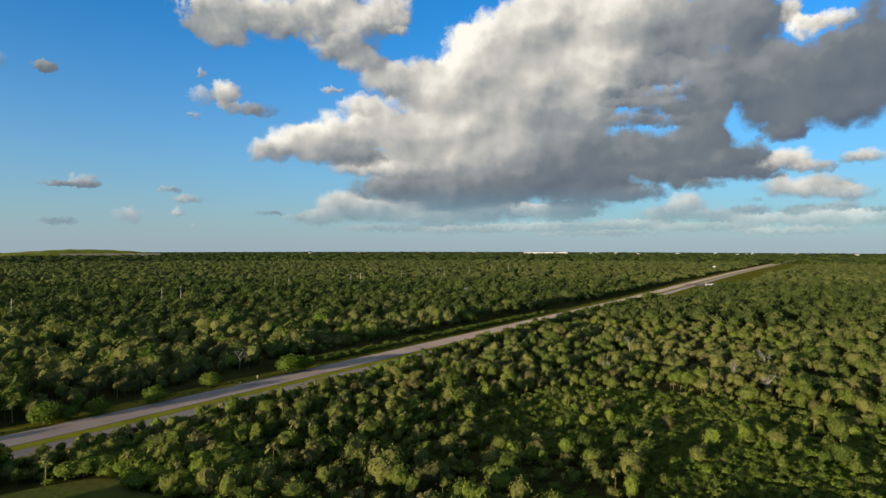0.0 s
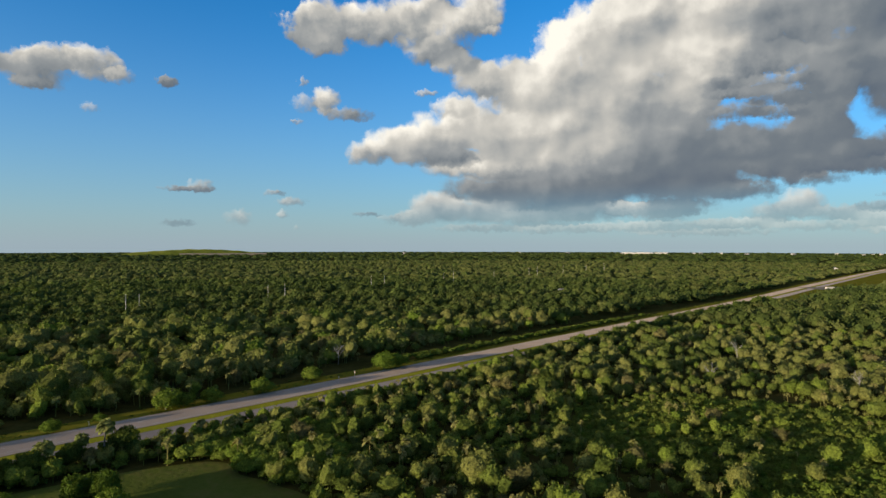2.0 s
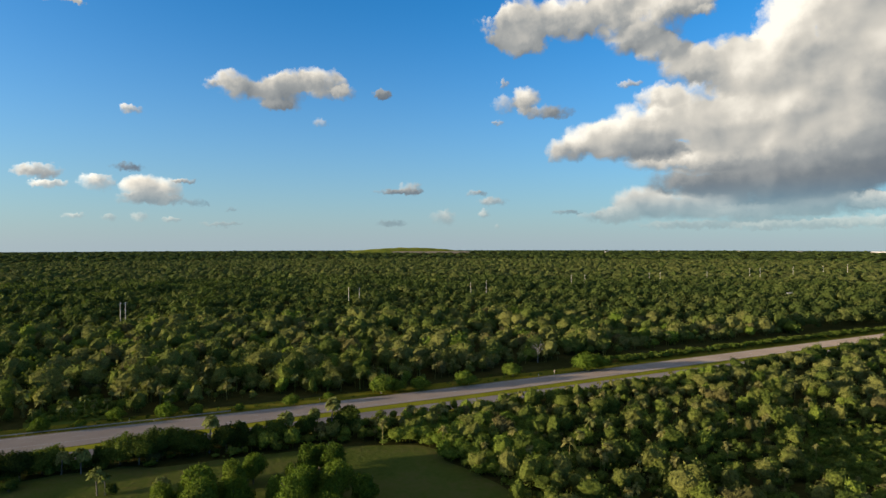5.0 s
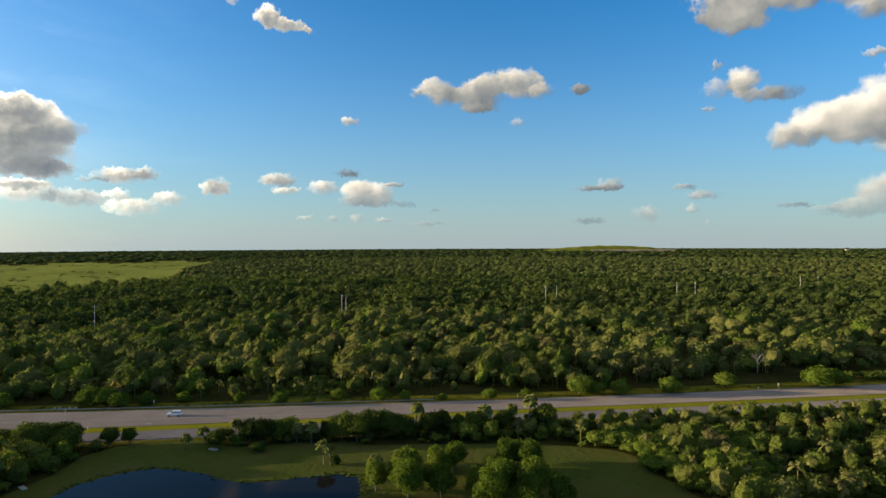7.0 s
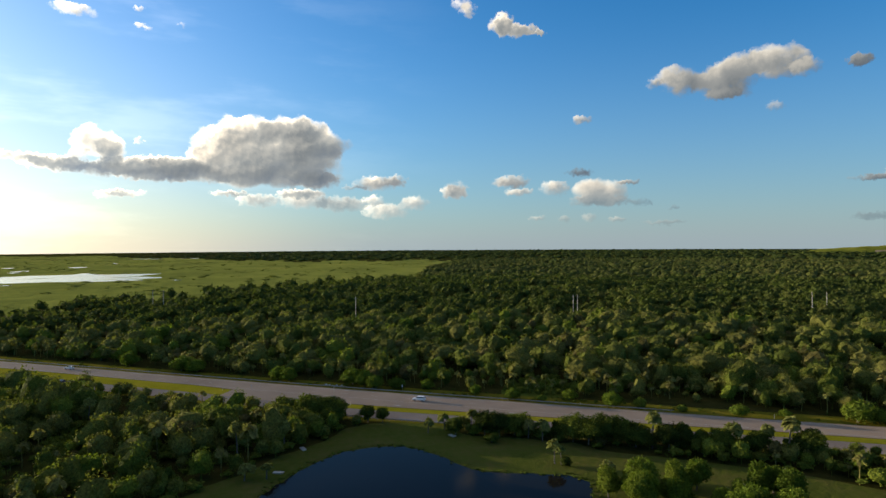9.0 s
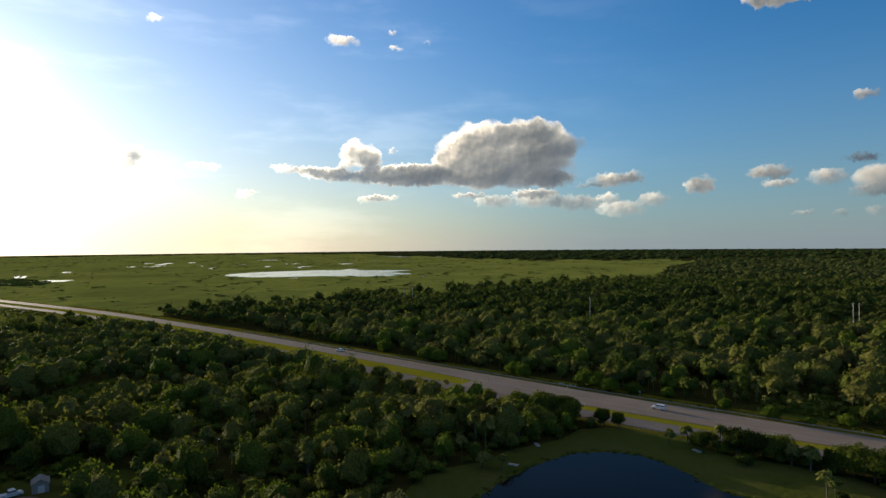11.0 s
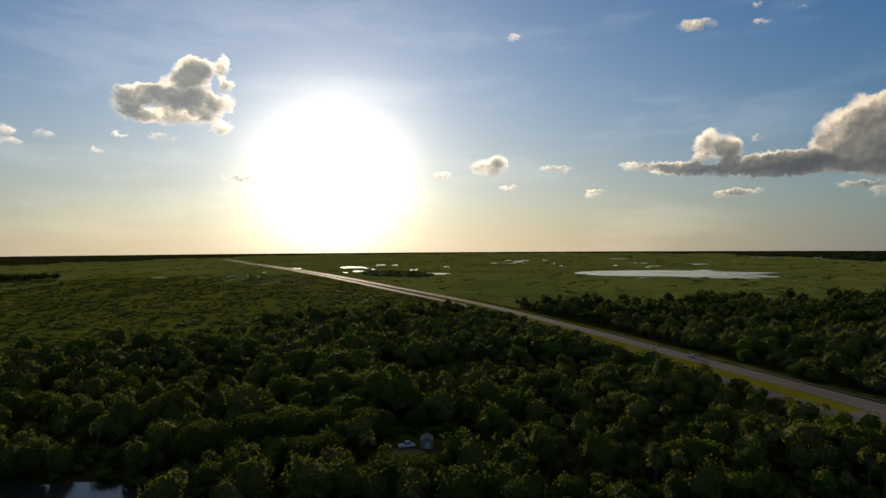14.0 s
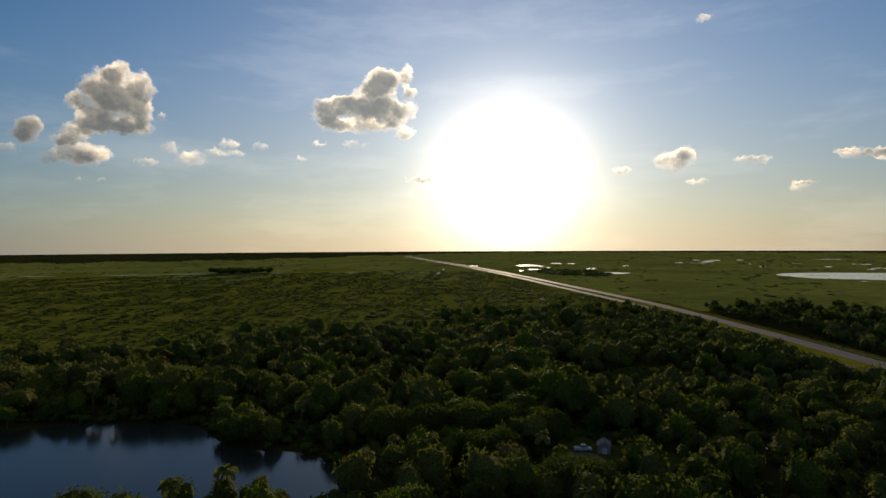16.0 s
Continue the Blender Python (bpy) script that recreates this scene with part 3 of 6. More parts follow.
PAINT = plain("road_paint", (0.40, 0.39, 0.36), 0.7)
CONCRETE = plain("weathered_concrete", (0.42, 0.38, 0.33), 0.85)
STEEL = plain("galvanised_steel", (0.36, 0.37, 0.38), 0.45, 0.8)
WOODPOLE = plain("weathered_wood", (0.23, 0.18, 0.13), 0.85)
WHITE = plain("white_paint", (0.78, 0.78, 0.76), 0.4, vary=0.06)
DARKCAR = plain("dark_car_paint", (0.025, 0.028, 0.035), 0.25, vary=0.1)
RUBBER = plain("rubber", (0.02, 0.02, 0.02), 0.8)
ROOFING = plain("grey_roofing", (0.27, 0.25, 0.22), 0.7)
SIDING = plain("pale_siding", (0.44, 0.39, 0.33), 0.7)
LENS = plain("lamp_lens", (0.75, 0.76, 0.74), 0.25, vary=0.05)
YELLOW = plain("yellow_paint", (0.62, 0.40, 0.05), 0.6)
RED = plain("red_lens", (0.35, 0.02, 0.02), 0.3)
GLASS, g = material("tinted_glass")
finish(g, principled(g, (0.015, 0.02, 0.025, 1), 0.08, 0.0, 0.6))

# ---- plan: the highway's coordinates, clearings and shores ----
RA = radians(34.0)
UX, UY = math.sin(RA), math.cos(RA)
RNG = np.random.default_rng(7)
# far edge of the highway: distance along it, and aside from the camera
ROAD_S = np.array([-4800, -2300, -1500, -1080, -850, -660, -540, -400, -300, -210, -140, -90, -40, 30, 90, 190, 380, 640, 930, 1450, 2250, 3600, 4800.0])
ROAD_N = np.array([0, 152, 222, 243, 247, 251, 254, 245, 236, 226, 219, 214, 210, 206, 202, 200.5, 197, 193, 197, 198, 182, 150, 120.0])


def edge(s):
    """Where the highway's far edge runs, eased between its marks."""
    s = np.asarray(s, float)
    r = np.zeros_like(s)
    for k in (-60, -30, 0, 30, 60):
        r = r + np.interp(s + k, ROAD_S, ROAD_N)
    return r / 5


def along(x, y):
    s, n = UX * x + UY * y, -UY * x + UX * y
    return s, edge(s) - n   # distance along, and how far on the camera's side of the far edge


def on_road(s, d, z=0.0):
    n = edge(s) - d
    return np.stack([UX * s - UY * n, UY * s + UX * n, np.full(np.shape(s), z)], -1)


def polar(az, r, z=0.0):
    return Vector((-math.sin(radians(az)) * r, math.cos(radians(az)) * r, z))


def smooth_loop(pts, steps=6, rough=0.0, seed=1):
    """A closed Catmull-Rom curve through the marks, with an uneven edge."""
    p, out, rg = np.array(pts, float), [], np.random.default_rng(seed)
    n = len(p)
    for i in range(n):
        a, b, c, d = p[i - 1], p[i], p[(i + 1) % n], p[(i + 2) % n]
        for k in range(steps):
            t = k / steps
            out.append(0.5 * (2 * b + (c - a) * t + (2 * a - 5 * b + 4 * c - d) * t * t + (3 * b - a - 3 * c + d) * t ** 3))
    out = np.array(out)
    return out + rg.normal(0, rough, out.shape) if rough else out


def inside(loop, x, y):
    r, n = np.zeros(np.shape(x), bool), len(loop)
    for i in range(n):
        (x0, y0), (x1, y1) = loop[i - 1], loop[i]
        cross = ((y0 > y) != (y1 > y)) & (x < (x1 - x0) * (y - y0) / (y1 - y0 + 1e-9) + x0)
        r ^= cross
    return r


def grow(loop, m):
    c = loop.mean(0)
    d = loop - c
    return c + d * (1 + m / np.linalg.norm(d, axis=1, keepdims=True))


POND = smooth_loop([(-141, 12), (-149, 19), (-157, 29), (-159, 38), (-156, 48), (-146, 55), (-133, 60), (-127, 70), (-122, 79), (-114, 80), (-106, 72), (-98, 50), (-100, 25), (-112, 8), (-128, 4)], 6, 0.25, 2)
POND_WEST = smooth_loop([(10, -222), (-25, -219), (-41, -208), (-56, -192), (-58, -170), (-63, -157), (-70, -150), (-75, -134), (-72, -120), (-58, -118), (-38, -132), (-14, -138), (10, -146), (28, -170)], 6, 0.3, 3)
LAWN_POND = smooth_loop([(-143, -8), (-152, 5), (-162, 16), (-169, 28), (-180, 40), (-176, 62), (-160, 68), (-144, 90), (-130, 100), (-114, 119), (-99, 133), (-80, 142), (-69, 134), (-46, 121), (-52, 96), (-84, 60), (-84, 20), (-105, -10), (-125, -14)], 5, 0.5, 4)
LAWN_SHED = smooth_loop([(-138, -105), (-142, -96), (-147, -84), (-142, -74), (-132, -72), (-125, -80), (-117, -84), (-120, -96), (-128, -106)], 5, 0.5, 5)
FIELD_EAST = smooth_loop([(1150, 1500), (1500, 1750), (1900, 1950), (1950, 1650), (1500, 1400), (1200, 1250)], 5, 6.0, 6)
DOMES = [(-101, -107, 1.58), (-102, -82, 1.86), (-95, -140, 1.71), (-105, -134, 1.72), (-115, -128, 1.74), (-124, -121, 1.74), (-127, -110, 1.39)]   # wide oaks: place and size
# where the woods end and the marsh begins: azimuth and distance
EDGE_AZ = np.array([60, 66, 68.5, 71.5, 77, 81, 86, 89, 93, 98, 101, 104, 108, 113, 118, 121, 125, 130, 137, 145, 153, 158, 163, 168, 173, 180, 200.0])
EDGE_R = np.array([5200, 3200, 1700, 1000, 880, 790, 765, 720, 645, 650, 640, 580, 605, 565, 535, 525, 520, 480, 455, 400, 355, 345, 365, 345, 356, 385, 400.0])


def azimuth(x, y):
    a = np.degrees(np.arctan2(-x, y))
    return np.where(a < -100, a + 360, a)


def is_marsh(x, y):
    a, r = azimuth(x, y), np.hypot(x, y)
    lim = np.interp(a, EDGE_AZ, EDGE_R) * (1 + 0.05 * np.sin(a * 1.9) + 0.03 * np.sin(a * 5.3))
    return (a > 60) & (a < 200) & (r > lim)


def link(name, V, faces, mats, parent=None, label="", smooth=False, index=None, normals=None):
    """A mesh from numpy vertices and groups of faces of one length each."""
    me = bpy.data.meshes.new(name)
    V = np.asarray(V, np.float32)
    me.vertices.add(len(V))
    me.vertices.foreach_set("co", V.ravel())
    faces = [np.asarray(f, np.int32) for f in faces if len(f)]
    loops = np.concatenate([f.ravel() for f in faces])
    sizes = np.concatenate([np.full(len(f), f.shape[1], np.int32) for f in faces])
    me.loops.add(len(loops))
    me.loops.foreach_set("vertex_index", loops)
    me.polygons.add(len(sizes))
    me.polygons.foreach_set("loop_start", np.concatenate([[0], np.cumsum(sizes)[:-1]]).astype(np.int32))
    for m in (mats if isinstance(mats, (list, tuple)) else [mats]):
        me.materials.append(m)
    if index is not None:
        me.polygons.foreach_set("material_index", np.asarray(index, np.int32))
    me.polygons.foreach_set("use_smooth", np.full(len(sizes), smooth))
    me.update(calc_edges=True)
    if normals is not None:
        me.attributes.new("custom_normal", "FLOAT_VECTOR", "POINT").data.foreach_set("vector", np.asarray(normals, np.float32).ravel())
    ob = new(name, me)
    if parent:
        ob.parent = parent
    if label:
        tagged(ob, label)
    return ob


def structure(ob, label, category):
    return tagged(ob, label, category, kind="structure")


def sheet(name, loop, z, mat):
    """A flat sheet inside a loop, filled as a fan of triangles from its tessellation."""
    bm = bmesh.new()
    vs = [bm.verts.new((x, y, z)) for x, y in loop]
    bm.faces.new(vs)
    bmesh.ops.triangulate(bm, faces=bm.faces[:])
    if bm.faces and sum(f.normal.z for f in bm.faces) < 0:
        bmesh.ops.reverse_faces(bm, faces=bm.faces[:])
    me = bpy.data.meshes.new(name)
    bm.to_mesh(me)
    bm.free()
    me.materials.append(mat)
    return new(name, me)


def waves(x, y):
    """A slow field between -1 and 1, for groves and thickets."""
    return (np.sin(x * 0.031 + 1.3) * np.sin(y * 0.027 - 0.4) + np.sin((x + y) * 0.047) * 0.6 + np.sin((x - 1.4 * y) * 0.019) * 0.6) / 2.0


def thicket(x, y):
    """Low bright thickets instead of tall trees."""
    e1 = ((x - 62) / 52) ** 2 + ((y - 190) / 38) ** 2 < 1
    e2 = ((x - 105) / 60) ** 2 + ((y - 130) / 40) ** 2 < 1
    e3 = ((x + 205) / 40) ** 2 + ((y + 140) / 16) ** 2 < 1
    return e1 | e2 | e3 | ((waves(x * 1.7 + 40, y * 1.7) > 0.72) & (np.hypot(x, y) < 300))


def marsh_end(a):
    """How far the open marsh reaches before the woods of the skyline begin, by azimuth."""
    return np.interp(a, [77, 82, 86, 91, 96, 99, 110, 136, 152, 160], [2050, 2050, 2180, 2600, 3100, 3700, 4200, 4200, 2900, 2500]) + 120 * np.sin(a * 0.9) + 70 * np.sin(a * 2.7)


# the ground: one sheet of rings out to the skyline, with wood, scrub and marsh on it
rings = np.concatenate([[0.0, 40, 80], np.geomspace(110, 4990, 90)])
AZN = 420
ang = np.arange(AZN) * math.tau / AZN
gx, gy = np.outer(rings, -np.sin(ang)), np.outer(rings, np.cos(ang))
rr = np.hypot(gx, gy)
gz = np.where(rr > 3000, (rr - 3000) / 2000 * 4.0, 0.0)
V = np.stack([gx, gy, gz], -1).reshape(-1, 3)
i, j = np.meshgrid(np.arange(len(rings) - 1), np.arange(AZN), indexing="ij")
k = (j + 1) % AZN
Q = np.stack([i * AZN + j, i * AZN + k, (i + 1) * AZN + k, (i + 1) * AZN + j], -1).reshape(-1, 4)
mid = V[Q].mean(1)
marsh = is_marsh(mid[:, 0], mid[:, 1])
ma, mr = azimuth(mid[:, 0], mid[:, 1]), np.hypot(mid[:, 0], mid[:, 1])
sm, dm = along(mid[:, 0], mid[:, 1])
heath = marsh & (dm > 0) & (mr < 1200 + 300 * np.sin(ma * 0.3))
far = (mr > 2300) & ~marsh
rim = mr > marsh_end(ma)
which = np.where(far | rim, 3, np.where(heath, 2, np.where(marsh, 1, 0)))
which = np.where(inside(FIELD_EAST, mid[:, 0], mid[:, 1]), 1, which)
which = np.where((which == 0) & (mr < 320) & thicket(mid[:, 0], mid[:, 1]), 2, which)
ground = structure(link("ground", V, [Q], [FLOOR, MARSH, HEATH, FAR], index=which), "flat ground with dark forest floor, green marsh and scrub", "ground")


def band(name, s0, s1, d0, d1, z, mat, label, category, step=15.0, kind="structure"):
    """A strip along the highway, as thick as it is high."""
    s = np.linspace(s0, s1, max(2, int(abs(s1 - s0) / step)))
    a, b = on_road(s, d0(s), z), on_road(s, d1(s), z)
    lo_a, lo_b = a * [1, 1, 0] - [0, 0, 0.05], b * [1, 1, 0] - [0, 0, 0.05]
    n = len(s)
    V = np.concatenate([a, b, lo_a, lo_b])
    q = np.arange(n - 1)
    top = np.stack([q, q + 1, n + q + 1, n + q], -1)
    s1_ = np.stack([q + 1, q, 2 * n + q, 2 * n + q + 1], -1)
    s2_ = np.stack([n + q, n + q + 1, 3 * n + q + 1, 3 * n + q], -1)
    return tagged(link(name, V, [top, s1_, s2_], mat), label, category, kind=kind)


def far_side(s):
    """Width of the far carriageway, with its turn bays."""
    return np.interp(s, [-4800, -150, -131, -84, -60, -30, 0, 60, 4800], [11.0, 11.0, 13.0, 18.6, 18.0, 16.5, 15.0, 12.4, 12.0])


def median_side(s):
    return np.interp(s, [-4800, -260, -131, -84, -60, -30, 0, 60, 4800], [20.0, 21.0, 21.5, 24.0, 23.4, 21.5, 20.2, 17.8, 17.6])


def near_side(s):
    return median_side(s) + 8.6


def cleared(s):
    """How far the mown strip reaches on the camera's side."""
    return near_side(s) + np.interp(s, [-700, -450, 330, 700, 1100, 2200, 4800], [22, 2.5, 2.5, 26, 50, 70, 80])


band("verge_far", -620, 4300, lambda s: s * 0 - 9, cleared, 0.06, VERGE, "rough sunlit grass verge along the highway", "verge")
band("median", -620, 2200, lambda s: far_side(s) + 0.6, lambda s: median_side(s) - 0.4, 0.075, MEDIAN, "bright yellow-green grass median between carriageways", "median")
band("road_far", -4300, 4400, lambda s: s * 0, far_side, 0.12, ASPHALT, "worn pinkish-grey asphalt carriageway of a divided highway", "road")
band("road_near", -4300, 4400, median_side, near_side, 0.12, ASPHALT_OLD, "grey asphalt carriageway beyond the grass median", "road")
band("junction", -131, -79, lambda s: far_side(s) - 0.5, lambda s: median_side(s) + 0.5, 0.125, ASPHALT, "paved median crossing between the two carriageways", "road", 4.0)
for d in (1.6, 10.6):
    band("edge_line", -1500, 1800, lambda s: s * 0 + d, lambda s: s * 0 + d + 0.16, 0.128, PAINT, "faded white painted road edge line", "road marking", 10.0)
sm = np.arange(-600, 900, 12.2)
for d in (6.0,):
    Vd, n0 = [], 0
    for s_ in sm:
        Vd.append(np.concatenate([on_road(np.array([s_, s_ + 3.0]), d, 0.129), on_road(np.array([s_ + 3.0, s_]), d + 0.14, 0.129)]))
    q = np.arange(len(sm))[:, None] * 4 + np.arange(4)
    tagged(link("lane_dashes", np.concatenate(Vd), [q], PAINT), "dashed white lane marking", "road marking", kind="structure")
structure(sheet("lawn_by_pond", LAWN_POND, 0.04, LAWN), "mown grass round the pond", "lawn")
structure(sheet("lawn_by_shed", LAWN_SHED, 0.04, LAWN), "small grass clearing among the trees", "lawn")
structure(sheet("pond_water", POND, 0.10, POND_WATER), "still dark pond water reflecting the sky", "water")
structure(sheet("pond_west_water", POND_WEST, 0.06, WATER), "dark rippled pond water among trees", "water")
for nm, grown in (("pond_bank", grow(POND, 2.2)), ("pond_west_bank", grow(POND_WEST, 2.0))):
    structure(sheet(nm, grown, 0.052 if nm == "pond_bank" else 0.03, LAWN if nm == "pond_bank" else FLOOR), "uneven grassy bank of the pond", "bank")
structure(sheet("dirt_track", smooth_loop([(-128, -104), (-131, -96), (-125, -86), (-117, -74), (-111, -62), (-107, -63), (-113, -76), (-121, -88), (-125, -96), (-124, -103)], 4), 0.07, SAND), "pale sandy track in the clearing", "track")
# marsh water
LAKES = [([(-1133, -447), (-1246, -435), (-1329, -328), (-1341, -266), (-1405, -250), (-1322, -201), (-1312, -106), (-1227, -131), (-1143, -87), (-1112, -129), (-1076, -110), (-1062, -171), (-1083, -257), (-1059, -359)], 9)]


def pool(az_, r_, half, deep, seed):
    """An uneven pool on the marsh: direction, distance, half its width and half its depth away from the eye."""
    rg_, th_ = np.random.default_rng(seed), np.linspace(0, math.tau, 11, endpoint=False)
    a_ = radians(az_)
    u_, w_ = half * np.cos(th_) * rg_.uniform(0.65, 1.2, 11), r_ + deep * np.sin(th_) * rg_.uniform(0.5, 1.15, 11)
    return [(-math.sin(a_) * w - math.cos(a_) * u, math.cos(a_) * w - math.sin(a_) * u) for u, w in zip(u_, w_)]


SUNWARD = [(132.7, 1610, 32, 75), (132.1, 1356, 13, 40), (130.8, 1465, 6, 36), (129.9, 1793, 17, 45), (128.6, 1769, 10, 36), (126.8, 1414, 12, 62), (124.6, 1196, 30, 42), (123.7, 1604, 11, 28),
           (131.4, 1550, 7, 36), (137.8, 1586, 11, 42), (133.2, 1287, 7, 28), (140.7, 1376, 4, 26), (141.3, 1189, 4, 20), (143.6, 1230, 7, 18), (119.0, 1903, 13, 40)]
WESTWARD = [(116.8, 2072, 18, 75), (116.1, 2219, 17, 52), (117.2, 1879, 30, 32), (117.7, 2244, 17, 40), (114.2, 2275, 13, 60), (112.5, 1628, 8, 60), (113.4, 1839, 5, 32), (107.6, 2473, 38, 48), (107.8, 1694, 8, 44),
            (110.1, 1930, 15, 24), (106.0, 1902, 9, 28), (105.2, 1897, 16, 28), (104.9, 1549, 9, 36), (104.4, 1633, 22, 25), (100.6, 1823, 21, 46), (97.9, 2138, 6, 40), (95.6, 2819, 66, 46), (91.7, 2798, 56, 46), (105.4, 1054, 6, 12), (93.2, 1053, 4, 16)]
for k_, (a_, r_, u_, w_) in enumerate(SUNWARD + WESTWARD):
    LAKES.append((pool(a_, r_, u_, w_, 60 + k_), 80 + k_))
for loop, sd in LAKES:
    structure(sheet("marsh_pool", smooth_loop(loop, 8, 2.0, sd), 0.15, WATER), "shallow marsh water mirroring the bright sky", "water")
for k_, (a_, r_, u_, w_) in enumerate([(95.9, 1222, 24, 7), (97.4, 1195, 20, 6), (96.6, 1160, 16, 5), (98.9, 1130, 22, 5), (103.5, 1245, 26, 6), (108.6, 1215, 18, 6)]):
    structure(sheet("reed_bed", smooth_loop(pool(a_, r_, u_, w_, 140 + k_), 4), 0.22, MARSH), "low strip of green reeds in the marsh water", "reeds")
s_ = np.linspace(0, 1, 40)
river = np.stack([40 - 820 * s_, -1390 + 440 * s_ ** 1.6 + 14 * np.sin(s_ * 23)], -1)
wide = np.maximum(0.6, 7 * (1.15 - s_) + 5 * np.sin(s_ * 41) + 3 * np.sin(s_ * 17))
structure(sheet("river", np.concatenate([river, (river + np.stack([wide * 0.3, wide], -1))[::-1]]), 0.15, WATER), "narrow river through the marsh", "water")

# ---- trees ----
def ico(sub):
    bm = bmesh.new()
    bmesh.ops.create_icosphere(bm, subdivisions=sub, radius=1)
    v, f = np.array([q.co[:] for q in bm.verts]), np.array([[q.index for q in t.verts] for t in bm.faces])
    bm.free()
    return v, f


ICO = {k: ico(k) for k in (1, 2, 3)}


def leaves(rg, centre, normal, size, tri=False):
    """Small leaf clumps set across the given normals."""
    n = len(centre)
    side = np.cross(normal, rg.normal(size=(n, 3)))
    side /= np.linalg.norm(side, axis=1, keepdims=True) + 1e-9
    up = np.cross(normal, side)
    w, h = size * rg.uniform(0.6, 1.2, (n, 1)), size * rg.uniform(0.6, 1.3, (n, 1))
    if tri:
        P = np.stack([centre - side * w - up * h * 0.6, centre + side * w - up * h * 0.6, centre + up * h], 1)
        return P.reshape(-1, 3), np.arange(n * 3).reshape(-1, 3)
    bend = normal * size * rg.uniform(-0.1, 0.5, (n, 1))
    P = np.stack([centre - side * w, centre - up * h - bend, centre + side * w, centre + up * h - bend], 1)
    return P.reshape(-1, 3), np.arange(n * 4).reshape(-1, 4)


def unit(v):
    return v / (np.linalg.norm(v, axis=-1, keepdims=True) + 1e-9)


def crown(rg, lobes, count, size, level=3, flat=0.8, deep=0.42):
    """A broad crown about one unit in radius round (0, 0, 0): a hull heaped up of rounded lobes with creases between, leaf clumps all over it, and the way each point faces."""
    v, f = ICO[level]
    k = np.arange(lobes) + 0.5
    z = 1 - 2 * k / lobes
    a = k * 2.39996 + rg.uniform(0, math.tau)
    d = np.stack([np.sqrt(1 - z * z) * np.cos(a), np.sqrt(1 - z * z) * np.sin(a), z], -1)
    d = unit(d + rg.normal(0, 0.55 / math.sqrt(lobes), d.shape))
    wide = 0.8 * math.sqrt(4 * math.pi / lobes) * rg.uniform(0.8, 1.25, lobes)
    tall = rg.uniform(0.2, 1.15, lobes)
    sway = rg.normal(0, 1.9, (3, 3))
    broad = 1 + 0.13 * np.sin(v @ sway.T + rg.uniform(0, math.tau, 3)).sum(1)
    angle = np.arccos(np.clip(v @ d.T, -1, 1))
    heap = (np.sqrt(np.clip(1 - (angle / wide) ** 2, 0, 1)) * tall).max(1)
    hull = v * ((1 - deep + deep * heap * 1.1) * broad)[:, None] * rg.uniform(0.97, 1.03, (len(v), 1))
    hull[:, 2] = np.where(hull[:, 2] < -0.3, -0.3 + (hull[:, 2] + 0.3) * 0.55, hull[:, 2]) * flat
    across = np.cross(hull[f[:, 1]] - hull[f[:, 0]], hull[f[:, 2]] - hull[f[:, 0]])
    turn = np.zeros_like(hull)
    for c in range(3):
        np.add.at(turn, f[:, c], across)
    turn = unit(unit(turn) * 0.7 + unit(hull) * 0.45 + rg.normal(0, 0.22, hull.shape))
    area = np.linalg.norm(across, axis=1) * np.where(across[:, 2] < -0.3 * np.linalg.norm(across, axis=1), 0.35, 1.0)
    pick = rg.choice(len(f), count, p=area / area.sum())
    b = rg.dirichlet((1, 1, 1), count)
    at = (hull[f[pick]] * b[:, :, None]).sum(1)
    face = unit((turn[f[pick]] * b[:, :, None]).sum(1) + rg.normal(0, 0.17, (count, 3)))
    at = at * rg.uniform(0.9, 1.14, (count, 1)) + rg.normal(0, size * 0.4, at.shape)
    lv, lf = leaves(rg, at, unit(face + rg.normal(0, 0.8, face.shape)), size, True)
    return np.concatenate([hull * (0.86 if level > 1 else 0.76), lv]), np.concatenate([f, lf + len(hull)]), np.concatenate([turn, np.repeat(face, 3, axis=0)])


def tube(path, radii, sides=6):
    """A tapered limb along a path."""
    path, V = np.asarray(path, float), []
    for i, (p, r) in enumerate(zip(path, radii)):
        t = path[min(i + 1, len(path) - 1)] - path[max(i - 1, 0)]
        t /= np.linalg.norm(t) + 1e-9
        a = np.cross(t, [0.31, 0.95, 0.05])
        a /= np.linalg.norm(a) + 1e-9
        b = np.cross(t, a)
        th = np.arange(sides) * math.tau / sides
        V.append(p + r * (np.outer(np.cos(th), a) + np.outer(np.sin(th), b)))
    q = [[i * sides + j, i * sides + (j + 1) % sides, (i + 1) * sides + (j + 1) % sides, (i + 1) * sides + j] for i in range(len(path) - 1) for j in range(sides)]
    return np.concatenate(V), np.array(q)


def gather(pieces):
    V, Q, n = [], [], 0
    for v, q in pieces:
        V.append(v), Q.append(q + n)
        n += len(v)
    return np.concatenate(V), np.concatenate(Q)


